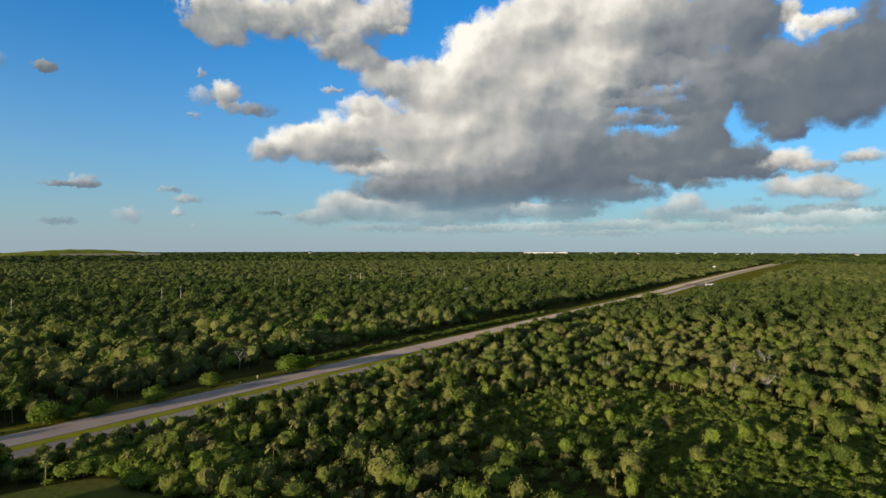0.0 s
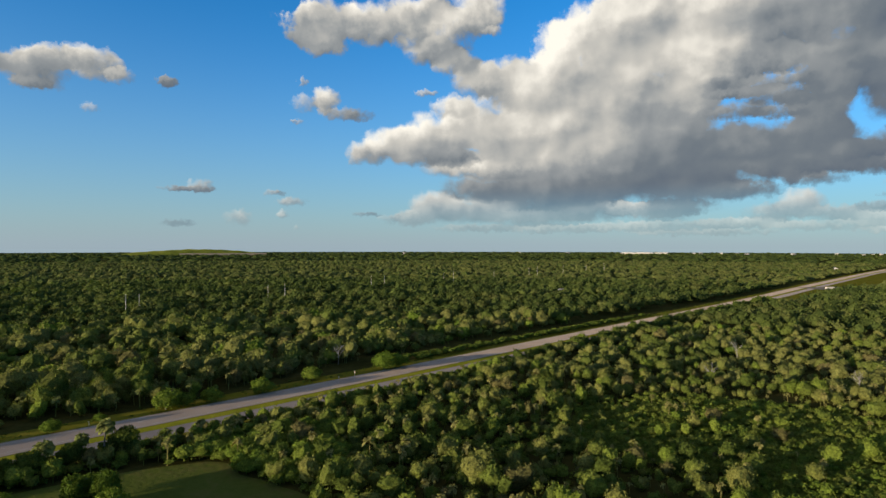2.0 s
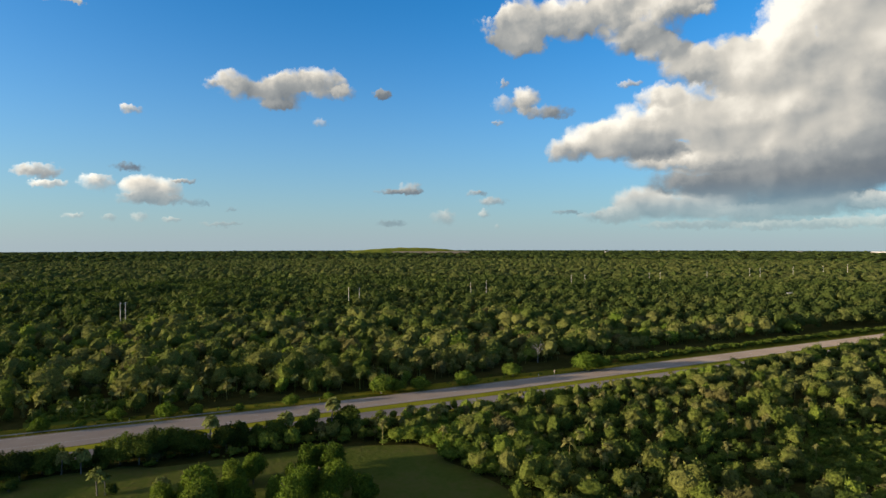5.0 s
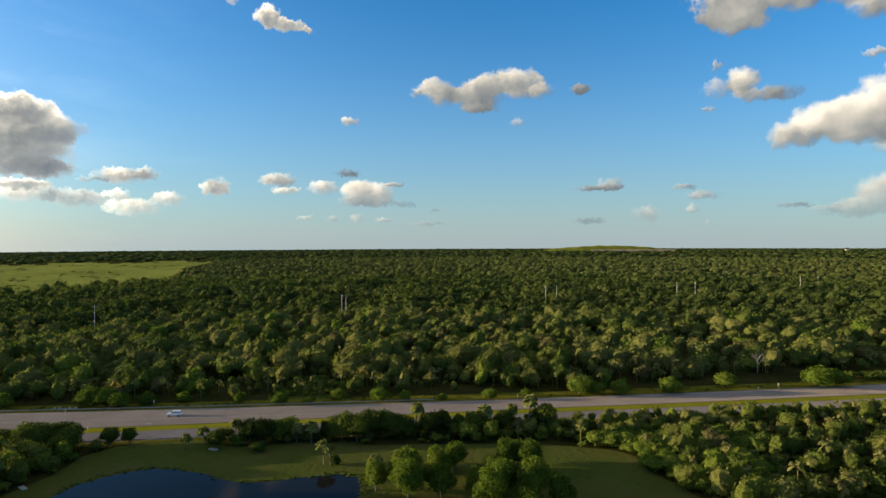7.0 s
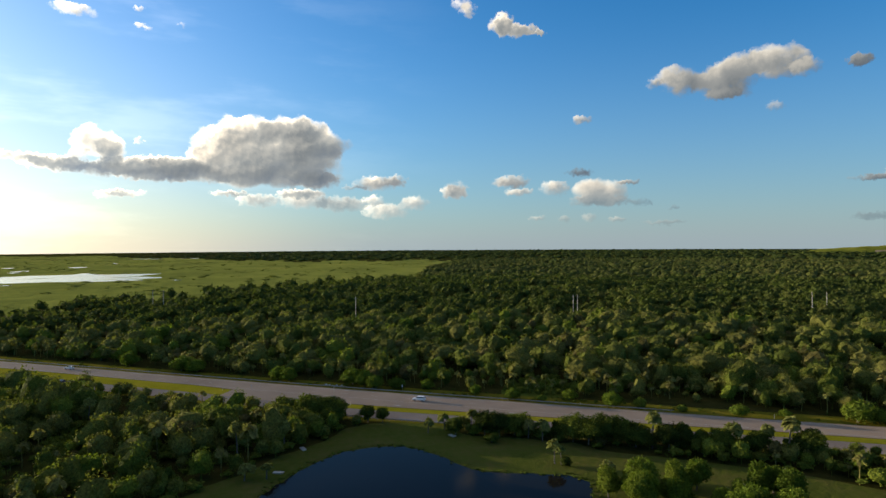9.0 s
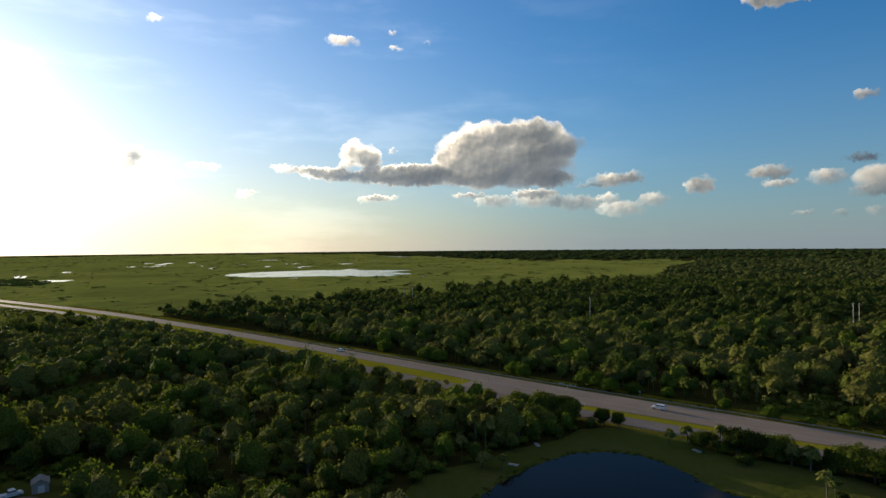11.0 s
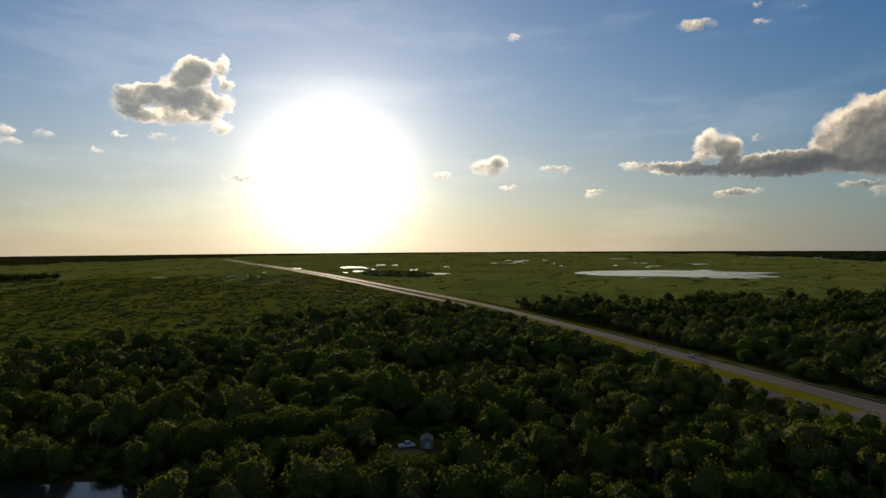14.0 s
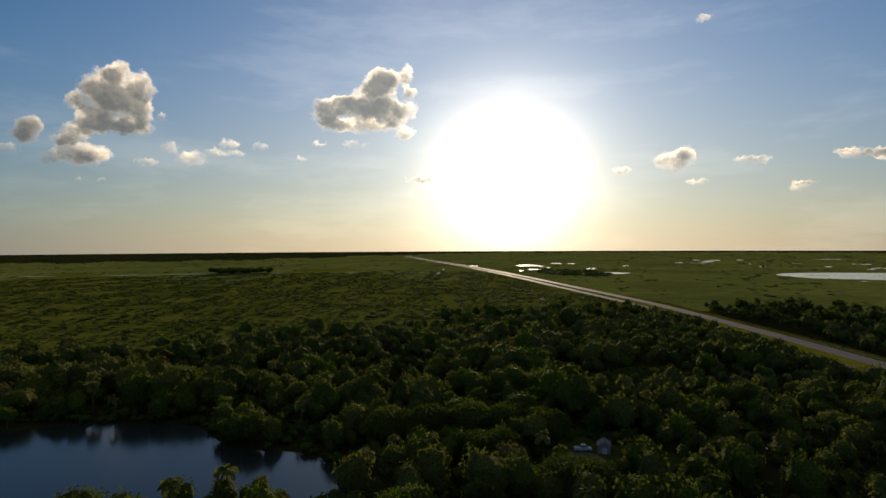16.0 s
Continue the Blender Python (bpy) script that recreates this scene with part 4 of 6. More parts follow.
def trunk_pieces(rg, top, r):
    base = [tube([(0, 0, -0.3), (rg.normal(0, .12), rg.normal(0, .12), top * 0.35), (rg.normal(0, .25), rg.normal(0, .25), top * 0.72)], (r, r * 0.75, r * 0.5), 7)]
    for _ in range(5):
        a, l = rg.uniform(0, math.tau), rg.uniform(1.2, 2.6)
        z = top * rg.uniform(0.3, 0.6)
        base.append(tube([(0, 0, z), (math.cos(a) * l * .5, math.sin(a) * l * .5, z + l * .5), (math.cos(a) * l, math.sin(a) * l, z + l * 1.05)], (r * .45, r * .3, r * .12), 5))
    return gather(base)


def broadleaf(seed, mat=None, label="broadleaf tree with a rounded dense green crown in the woods", lobes=30, count=1650, size=0.235, R=3.6, top=8.6, flat=0.8):
    rg = np.random.default_rng(seed)
    v, q = trunk_pieces(rg, top, 0.24)
    root = link("broadleaf_tree", v, [q], BARK, smooth=True)
    cv, ct, cn = crown(rg, lobes, count, size / R, 2, flat)
    link("crown", cv * [R, R, R * 1.12] + [0, 0, top - R * 0.92], [ct], mat or LEAF, root, normals=cn)
    return tagged(root, label, "tree", "trees of the woods")


def frond_ball(rg, n, r, seg=3):
    """A cabbage palm's head: arching fan fronds all round."""
    V, Q, m = [], [], 0
    for _ in range(n):
        a, e = rg.uniform(0, math.tau), rg.uniform(-0.5, 1.35)
        d, side = np.array([math.cos(a) * math.cos(e), math.sin(a) * math.cos(e), math.sin(e)]), np.array([-math.sin(a), math.cos(a), 0])
        L, w = r * rg.uniform(0.8, 1.1), r * rg.uniform(0.24, 0.36)
        pts = [d * L * t + np.array([0, 0, -0.55 * r * t ** 2.2]) for t in (0.1, 0.5, 0.8, 1.02)]
        ws = (0.12 * w, 0.75 * w, w, 0.35 * w)
        tilt = side + np.array([0, 0, rg.normal(0, 0.45)])
        for p, ww in zip(pts, ws):
            V += [p - tilt * ww, p + np.array([0, 0, 0.1 * ww]) + tilt * ww]
        Q += [[m + 2 * i, m + 2 * i + 1, m + 2 * i + 3, m + 2 * i + 2] for i in range(seg)]
        m += 2 * (seg + 1)
    return np.array(V), np.array(Q)


def palm(seed, height=7.5, r=1.75):
    rg = np.random.default_rng(seed)
    lean = rg.normal(0, 0.3, 2)
    tip = (lean[0], lean[1], height)
    v, q = tube([(0, 0, -0.3), (lean[0] * .3, lean[1] * .3, height * .5), tip], (0.24, 0.18, 0.17), 7)
    root = link("palm_tree", v, [q], BARK, smooth=True)
    v, q = frond_ball(rg, 64, r)
    link("fronds", v + tip, [q], FROND, root, "green fan fronds", normals=unit(v + [0, 0, 0.5 * r]))
    v, q = frond_ball(rg, 12, r * 0.7)
    v[:, 2] = -np.abs(v[:, 2]) * 0.9 - 0.1
    link("dead_fronds", v * [0.5, 0.5, 0.9] + tip, [q], SKIRT, root, "hanging brown dead fronds")
    return tagged(root, "cabbage palm with a slim trunk and round frond head", "palm tree", "palms of the woods")


def bush(seed, label="rounded bright green roadside bush on the grass verge", mat=None, R=2.2, H=2.6):
    rg = np.random.default_rng(seed)
    v, q = gather([tube([(0, 0, -0.2), (rg.normal(0, .4), rg.normal(0, .4), H * .5)], (0.08, 0.03), 5) for _ in range(5)])
    root = link("bush", v, [q], BARK)
    cv, ct, cn = crown(rg, 34, 800, 0.075, 3, 0.85, 0.26)
    cv = cv * [R, R, H * 0.58] + [0, 0, H * 0.45]
    cv[:, 2] = np.maximum(cv[:, 2], 0.02)
    link("foliage", cv, [ct], mat or BUSH, root, normals=cn)
    return tagged(root, label, "bush", "bushes along the highway")


def bare_tree(seed, x, y, h, label="bare silvery dead tree with thin branches in the woods"):
    """A dead tree: a forked trunk and branches that split twice."""
    rg = np.random.default_rng(seed)
    bits = [tube([(0, 0, -0.3), (0.1, 0, h * 0.3), (0, 0.1, h * 0.6)], (0.2, 0.16, 0.1), 6)]
    for _ in range(9):
        a, z, l = rg.uniform(0, math.tau), h * rg.uniform(0.3, 0.6), h * rg.uniform(0.25, 0.42)
        o, u = np.array([0, 0, z]), np.array([math.cos(a) * 0.62, math.sin(a) * 0.62, 0.8])
        tip = o + u * l
        bits.append(tube([o, o + u * l * 0.5 + [0, 0, 0.1], tip], (0.10, 0.07, 0.03), 5))
        for _ in range(5):
            w = unit(u + rg.normal(0, 0.45, 3))
            b = o + u * l * rg.uniform(0.4, 0.95)
            bits.append(tube([b, b + w * l * 0.55], (0.045, 0.012), 4))
    v, q = gather(bits)
    root = link("bare_tree", v, [q], DEADWOOD, smooth=True)
    root.matrix_basis = pose(x, y, 0)
    return tagged(root, label, "dead tree", "dead trees of the woods")


def can_grow(x, y, gap=1.5):
    """Where tall trees stand: not on the highway, its verges, lawns, ponds, marsh or fields."""
    s, d = along(x, y)
    ok = (d < -13.5 - 2 * np.sin(s * 0.05) - np.interp(s, [110, 200, 420, 600], [0, 13, 13, 6])) | (d > cleared(s) - 0.5 + gap)
    ok &= ~is_marsh(x, y)
    for ox, oy, sc in DOMES:
        ok &= np.hypot(x - ox, y - oy) > 4.6 * sc
    for loop in (LAWN_POND, LAWN_SHED, FIELD_EAST, POND, grow(POND_WEST, 1.0)):
        near = (x > loop[:, 0].min()) & (x < loop[:, 0].max()) & (y > loop[:, 1].min()) & (y < loop[:, 1].max())
        if near.any():
            idx = np.where(near)[0]
            ok[idx] &= ~inside(loop, x[idx], y[idx])
    return ok


def in_view(x, y, extra=4):
    a = azimuth(x, y)
    return (a > -39 - extra) & (a < 179 + extra)


def scatter(rg, r0, r1, step, jitter=0.6):
    n = int(r1 / step) + 1
    gx, gy = np.meshgrid(np.arange(-n, n + 1) * step, np.arange(-n, n + 1) * step)
    gx = gx + (np.arange(2 * n + 1) % 2)[:, None] * step * 0.5
    x = (gx + rg.uniform(-jitter, jitter, gx.shape) * step).ravel()
    y = (gy + rg.uniform(-jitter, jitter, gy.shape) * step).ravel()
    r = np.hypot(x, y)
    k = (r > r0) & (r < r1) & in_view(x, y)
    return x[k], y[k]


def planted(name, protos, x, y, scale, rot, tint_mat, label, category="woods", zscale=None):
    """Many trees joined into one piece of woodland."""
    Vs, Ns, Ts, Qs, tint, n = [], [], [], [], [], 0
    rg_tint = np.random.default_rng(len(x))
    zs = scale if zscale is None else zscale
    pick = RNG.integers(0, len(protos), len(x))
    for k, (v, t, q, nv) in enumerate(protos):
        sel = pick == k
        m = int(sel.sum())
        if not m:
            continue
        c, s = np.cos(rot[sel])[:, None], np.sin(rot[sel])[:, None]
        X = (v[None, :, 0] * c - v[None, :, 1] * s) * scale[sel][:, None] + x[sel][:, None]
        Y = (v[None, :, 0] * s + v[None, :, 1] * c) * scale[sel][:, None] + y[sel][:, None]
        Z = v[None, :, 2] * zs[sel][:, None]
        Vs.append(np.stack([X, Y, Z], -1).reshape(-1, 3))
        tint.append(np.repeat(rg_tint.random(m), len(v)))
        Ns.append(np.stack([nv[None, :, 0] * c - nv[None, :, 1] * s, nv[None, :, 0] * s + nv[None, :, 1] * c, np.repeat(nv[None, :, 2], m, 0)], -1).reshape(-1, 3))
        off = n + np.arange(m)[:, None, None] * len(v)
        if len(t):
            Ts.append((t[None] + off).reshape(-1, 3))
        if len(q):
            Qs.append((q[None] + off).reshape(-1, 4))
        n += m * len(v)
    f = [np.concatenate(a) for a in (Ts, Qs) if a]
    ob = link(name, np.concatenate(Vs), f, tint_mat, normals=np.concatenate(Ns))
    ob.data.attributes.new("tint", "FLOAT", "POINT").data.foreach_set("value", np.concatenate(tint).astype(np.float32))
    return tagged(ob, label, category, kind="stuff")


NO_QUADS = np.zeros((0, 4), int)


def proto(seed, lobes, count, size, level=2, top=1.0, R=0.43, trunk=True, sides=4, deep=0.42):
    """A whole small tree of height one for the joined woods."""
    rg = np.random.default_rng(seed)
    v, t, nv = crown(rg, lobes, count, size, level, 0.8, deep)
    v = v * [R, R, R * 1.15] + [0, 0, top - R * 0.95]
    q = NO_QUADS
    if trunk:
        tv, tq = tube([(0, 0, -0.02), (rg.normal(0, .02), rg.normal(0, .02), top * 0.62)], (0.028, 0.018), sides)
        q = tq + len(v)
        v, nv = np.concatenate([v, tv]), np.concatenate([nv, unit(tv * [1, 1, 0])])
    return v, t, q, nv


def bush_proto(seed, lobes, count, size, level=1):
    rg = np.random.default_rng(seed)
    v, t, nv = crown(rg, lobes, count, size, level, 0.7)
    v = v * [0.6, 0.6, 0.55] + [0, 0, 0.36]
    v[:, 2] = np.maximum(v[:, 2], 0.0)
    return v, t, NO_QUADS, nv


def palm_proto(seed, n):
    rg = np.random.default_rng(seed)
    tv, tq = tube([(0, 0, 0), (rg.normal(0, .03), rg.normal(0, .03), 0.8)], (0.025, 0.02), 4)
    fv, fq = frond_ball(rg, n, 0.24, 3)
    return (np.concatenate([tv, fv + [0, 0, 0.8]]), np.zeros((0, 3), int), np.concatenate([tq, fq + len(tv)]),
            np.concatenate([unit(tv * [1, 1, 0]), unit(fv + [0, 0, 0.1])]))


P_NEAR = [proto(100 + i, 18 + 3 * (i % 4), 220, 0.07, 2, R=0.46 + 0.05 * (i % 4)) for i in range(8)]
P_YOUNG = [proto(150 + i, 14 + i % 4, 140, 0.08, 2, sides=3, R=0.46 + 0.04 * (i % 4)) for i in range(8)]
P_MID = [proto(200 + i, 11 + i % 4, 60, 0.115, 2, sides=3, R=0.46 + 0.05 * (i % 4)) for i in range(8)]
P_FAR = [proto(300 + i, 9, 34, 0.165, 1, trunk=False, R=0.52) for i in range(6)]
P_FARTHER = [proto(350 + i, 6, 20, 0.21, 1, trunk=False, R=0.54, deep=0.25) for i in range(6)]
P_DIST = [proto(400 + i, 5, 5, 0.3, 1, trunk=False, R=0.7, top=0.92, deep=0.2) for i in range(6)]
B_NEAR = [bush_proto(500 + i, 8, 56, 0.13) for i in range(5)]
B_FAR = [(v, t, q, unit(nv * 0.5 + [0, 0, 0.6])) for v, t, q, nv in (bush_proto(520 + i, 5, 5, 0.34) for i in range(5))]
B_LOW = [(v, t, q, unit(nv * 0.6 + [0, 0, 0.5])) for v, t, q, nv in (bush_proto(580 + i, 7, 34, 0.15) for i in range(5))]
B_UNDER = [bush_proto(560 + i, 6, 24, 0.18) for i in range(6)]
PALM_MID = [palm_proto(540 + i, 22) for i in range(5)]

NEAR_R = 163.0


def low_by_road(x, y):
    """The tallest that a tree grows beside the near carriageway."""
    s, d = along(x, y)
    a = azimuth(x, y)
    edge = np.interp(a, [-3, 6, 24, 64, 74, 84, 92, 104], [8.2, 4.4, 3.9, 4.2, 3.8, 4.6, 4.8, 6.0])
    rise = np.interp(a, [64, 76, 98, 106], [0.28, 0.19, 0.2, 0.3])
    return np.where(d > 0, edge + rise * np.maximum(d - cleared(s) - 1, 0), 5.8 + 0.4 * np.maximum(-d - 13, 0))


rg = np.random.default_rng(21)

def slight(x, y):
    """Young, small-crowned growth east of the pond lawn."""
    s, d = along(x, y)
    return np.where(d > 0, np.interp(azimuth(x, y), [36, 56], [0.66, 1.0]), 1.0)


def thinned(r0, r1, fine, coarse):
    """Places for trees: close together in the young growth, wider apart elsewhere."""
    xa, ya = scatter(rg, r0, r1, coarse)
    xb, yb = scatter(rg, r0, r1, fine)
    ka, kb = slight(xa, ya) > 0.83, slight(xb, yb) <= 0.83
    return np.concatenate([xa[ka], xb[kb]]), np.concatenate([ya[ka], yb[kb]])


# nearest trees, each one an object
x, y = thinned(92, NEAR_R, 4.3, 5.8)
k = can_grow(x, y) & ~thicket(x, y)
x, y = x[k], y[k]
shapes = [broadleaf(700 + i, R=r, top=t, lobes=l + 8, flat=f) for i, (r, t, l, f) in enumerate([(4.3, 8.6, 20, .8), (3.6, 7.6, 17, .9), (5.0, 9.4, 23, .7), (4.1, 8.2, 19, .85), (5.4, 9.0, 25, .65), (3.2, 7.0, 16, .95)])]
shapes.append(broadleaf(729, BRIGHT, "fresh light green tree among darker crowns", 30, 1650, 0.235, 4.2, 8.4, 0.85))
shapes.append(broadleaf(731, PALE, "tree with sparse grey mossy foliage among green ones", 26, 900, 0.26, 3.4, 8.6, 0.9))
palms = [palm(740 + i, h, r) for i, (h, r) in enumerate([(7.4, 2.4), (8.3, 2.1), (6.2, 2.5), (7.0, 2.0)])]
kind = rg.random(len(x))
used = set()
count = 0
order = np.argsort(np.hypot(x, y))
rest = []
for i in order:
    src = palms[int(rg.integers(4))] if kind[i] < 0.25 else (shapes[7] if kind[i] > 0.94 else shapes[6] if kind[i] > 0.76 else shapes[int(rg.integers(6))])
    if count >= 300:
        rest.append(i)
        continue
    sc = min(0.48 + 0.85 * rg.random() ** 1.9, float(low_by_road(x[i], y[i])) / 8.6 * rg.uniform(0.9, 1.25)) * float(slight(x[i], y[i]))
    sc *= 0.82 if src in palms else 1.0
    m = pose(x[i], y[i], 0, 0, 0, rg.uniform(0, 360))
    if src.name not in used:
        used.add(src.name)
        ob = src
        ob.matrix_basis = m
    else:
        ob = copy_thing(src, m)
    ob.scale = (sc, sc, sc * rg.uniform(0.9, 1.1))
    count += 1
rx, ry = x[rest], y[rest]

# woods out to the skyline, coarser with distance
x, y = thinned(NEAR_R, 262, 4.4, 5.9)
x, y = np.concatenate([x, rx]), np.concatenate([y, ry])
k = can_grow(x, y) & (~thicket(x, y) | (np.random.default_rng(31).random(len(x)) < 0.3))
x, y = x[k], y[k]
pk = rg.random(len(x)) < np.where(slight(x, y) < 0.83, 0.25, 0.16)
h = (3.6 + 8.6 * rg.random(len(x)) ** 1.5) * (1 + 0.28 * waves(x * 1.3, y * 1.3))
h = np.minimum(h * slight(x, y), low_by_road(x, y) * rg.uniform(0.9, 1.3, len(x))) * np.where(thicket(x, y), 0.72, 1.0)
turn = rg.uniform(0, math.tau, len(x))
tone = rg.random(len(x)) + 0.10 * waves(x * 3, y * 3)
for m, cond, words in ((LEAF, (tone > 0.16) & (tone < 0.96), "dense mixed woodland of rounded green crowns"), (BRIGHT, tone <= 0.16, "fresh green crowns among the darker woodland"), (RUST, tone >= 0.96, "brownish crowns among the green woodland")):
    for kk, shapes_ in ((~pk & cond & (slight(x, y) > 0.83), P_NEAR), (~pk & cond & (slight(x, y) <= 0.83), P_YOUNG)):
        planted("woods", shapes_, x[kk], y[kk], h[kk] * rg.uniform(0.7, 1.0, kk.sum()), turn[kk], m, words, zscale=h[kk])
planted("palm_grove", PALM_MID, x[pk], y[pk], h[pk] * 0.92, turn[pk], FROND, "cabbage palms scattered through the woodland", "palms", h[pk])

x, y = thinned(262, 440, 5.8, 7.1)
k = can_grow(x, y) & ~thicket(x, y)
x, y = x[k], y[k]
h = (4.6 + 7.4 * rg.random(len(x)) ** 1.7) * (1 + 0.28 * waves(x * 1.3, y * 1.3))
h = np.minimum(h * slight(x, y), low_by_road(x, y) * rg.uniform(0.9, 1.3, len(x)))
tone = rg.random(len(x)) + 0.10 * waves(x * 3, y * 3)
for m, kk, words in ((OLIVE, (tone > 0.09) & (tone < 0.96), "woodland of rounded green crowns beyond the highway"), (BRIGHT, tone <= 0.09, "fresh green crowns among the darker woodland"), (RUST, tone >= 0.96, "brownish crowns among the green woodland")):
    planted("woods", P_MID, x[kk], y[kk], h[kk], rg.uniform(0, math.tau, kk.sum()), m, words, zscale=h[kk])

x, y = scatter(rg, 440, 900, 8.6)
k = can_grow(x, y)
x, y = x[k], y[k]
h = (5.5 + 6.5 * rg.random(len(x)) ** 1.5) * (1 + 0.28 * waves(x * 1.3, y * 1.3))
h = np.minimum(h, low_by_road(x, y))
turn = rg.uniform(0, math.tau, len(x))
close = np.hypot(x, y) < 640
for kk, shapes_ in ((close, P_FAR), (~close, P_FARTHER)):
    planted("far_woods", shapes_, x[kk], y[kk], h[kk] * 1.12, turn[kk], HAZE_CANOPY, "far woodland canopy", zscale=h[kk])

x, y = scatter(rg, 900, 2100, 18.5)
k = can_grow(x, y)
x, y = x[k], y[k]
h = rg.uniform(6.5, 11, len(x)) * (1 + 0.28 * waves(x * 1.3, y * 1.3))
planted("far_woods", P_DIST, x, y, h * 1.45, rg.uniform(0, math.tau, len(x)), HAZE_CANOPY, "far woodland canopy", zscale=h)

x, y = scatter(rg, 2100, 4800, 62)
k = can_grow(x, y) | (np.hypot(x, y) > np.minimum(3300, marsh_end(azimuth(x, y)) - 40))
x, y = x[k], y[k]
h = rg.uniform(8, 13, len(x)) * np.interp(azimuth(x, y), [85, 100], [1.0, 0.3])
planted("far_woods", P_DIST, x, y, h * 3.0, rg.uniform(0, math.tau, len(x)), HAZE_CANOPY, "woodland canopy at the skyline", zscale=h)

# undergrowth and low thickets near the camera
x, y = scatter(rg, 92, 240, 5.2)
s, d = along(x, y)
k = can_grow(x, y, 0.4) & ~((d < 0) & (d > -27)) & ~thicket(x, y) & (rg.random(len(x)) < 0.85)
x, y = x[k], y[k]
h = rg.uniform(1.8, 4.4, len(x)) * np.minimum(1, low_by_road(x, y) / 7)
planted("undergrowth", B_UNDER, x, y, h * rg.uniform(1.0, 1.5, len(x)), rg.uniform(0, math.tau, len(x)), BUSH, "green shrubs under and between the trees", "undergrowth", h)
x, y = scatter(rg, 92, 300, 2.15)
k = can_grow(x, y, 0.4) & thicket(x, y) & (rg.random(len(x)) < np.where(np.hypot(x, y) < 300, 1.0, 0.5))
x, y = x[k], y[k]
h = 1.4 + 1.5 * rg.random(len(x)) + np.where(rg.random(len(x)) < 0.06, 1.6, 0.0)
wide, turn, pick = np.maximum(h, 1.9) * rg.uniform(0.9, 1.25, len(x)), rg.uniform(0, math.tau, len(x)), rg.random(len(x)) + 0.3 * waves(x * 4, y * 4)
for m, kk, words in ((SCRUB, pick < 0.62, "low green thicket of shrubs"), (BRIGHT, pick >= 0.62, "fresh bright green shrubs in the thicket")):
    planted("thicket", B_LOW, x[kk], y[kk], wide[kk], turn[kk], m, words, "thicket", h[kk])

# scrub of the marsh
x, y = scatter(rg, 300, 1250, 7.2)
s, d = along(x, y)
w1 = waves(x * 2.2, y * 2.2)
dry = ~inside(np.array(LAKES[0][0], float), x, y)
r = np.hypot(x, y)
k = dry & is_marsh(x, y) & (((d > 34) & (w1 > -0.75 + r / 1700)) | ((d < -14) & (w1 > 0.8)))
x, y = x[k], y[k]
h = 0.9 + 2.4 * rg.random(len(x)) ** 2
planted("marsh_scrub", B_FAR, x, y, h * rg.uniform(1.8, 3.2, len(x)), rg.uniform(0, math.tau, len(x)), SCRUB, "low clumps of scrub over the open marsh", "scrub", h)
# bushes of the open marsh, far
x, y = scatter(rg, 700, 3200, 38)
s, d = along(x, y)
dry = np.ones(len(x), bool)
for loop, _ in LAKES:
    dry &= ~inside(np.array(loop, float), x, y)
k = dry & is_marsh(x, y) & (np.abs(d - 13) > 40) & (waves(x * 0.5 + 90, y * 0.9) > 0.08)
x, y = x[k], y[k]
h = rg.uniform(1.2, 3.6, len(x))
planted("marsh_bushes", B_FAR, x, y, h * rg.uniform(2.5, 6.0, len(x)), rg.uniform(0, math.tau, len(x)), SCRUB, "scattered dark bushes on the marsh", "scrub", h)

# a low dark grove standing alone between the marsh pools
rgg = np.random.default_rng(77)
a_, r_ = radians(128.3) + 0.062 * rgg.uniform(-1, 1, 420), 1205 + 130 * rgg.uniform(-1, 1, 420)
k = ((a_ - radians(128.3)) / 0.062) ** 2 + ((r_ - 1205 - 900 * (a_ - radians(128.3))) / 120) ** 2 < rgg.uniform(0.5, 1.1, 420)
x, y = -np.sin(a_[k]) * r_[k], np.cos(a_[k]) * r_[k]
s, d = along(x, y)
k = d < -22
for loop, _ in LAKES:
    k &= ~inside(np.array(loop, float), x, y)
x, y = x[k], y[k]
h = rgg.uniform(2.5, 5.0, len(x))
planted("marsh_grove", P_DIST, x, y, h * 2.4, rgg.uniform(0, math.tau, len(x)), SCRUB, "low dark grove alone on the open marsh", "woods", h)

# palms along the edge of the woods across the highway
s = rg.uniform(-330, 330, 260)
q = on_road(s, -12.5 - 20 * rg.random(260) ** 1.4)
h = rg.uniform(4.2, 7.6, 260)
k = can_grow(q[:, 0], q[:, 1])
planted("palm_edge", PALM_MID, q[k, 0], q[k, 1], h[k], rg.uniform(0, math.tau, k.sum()), FROND, "cabbage palms along the edge of the woods", "palms", h[k])

# ---- things ----
def box(w, d, h, bevel=0.0, at=(0, 0, 0)):
    """A bmesh box standing on z = at[2]."""
    bm = bmesh.new()
    bmesh.ops.create_cube(bm, size=1)
    bmesh.ops.scale(bm, vec=(w, d, h), verts=bm.verts)
    if bevel:
        bmesh.ops.bevel(bm, geom=bm.edges[:], offset=bevel, segments=2, affect="EDGES")
    bmesh.ops.translate(bm, vec=(at[0], at[1], at[2] + h / 2), verts=bm.verts)
    return bm


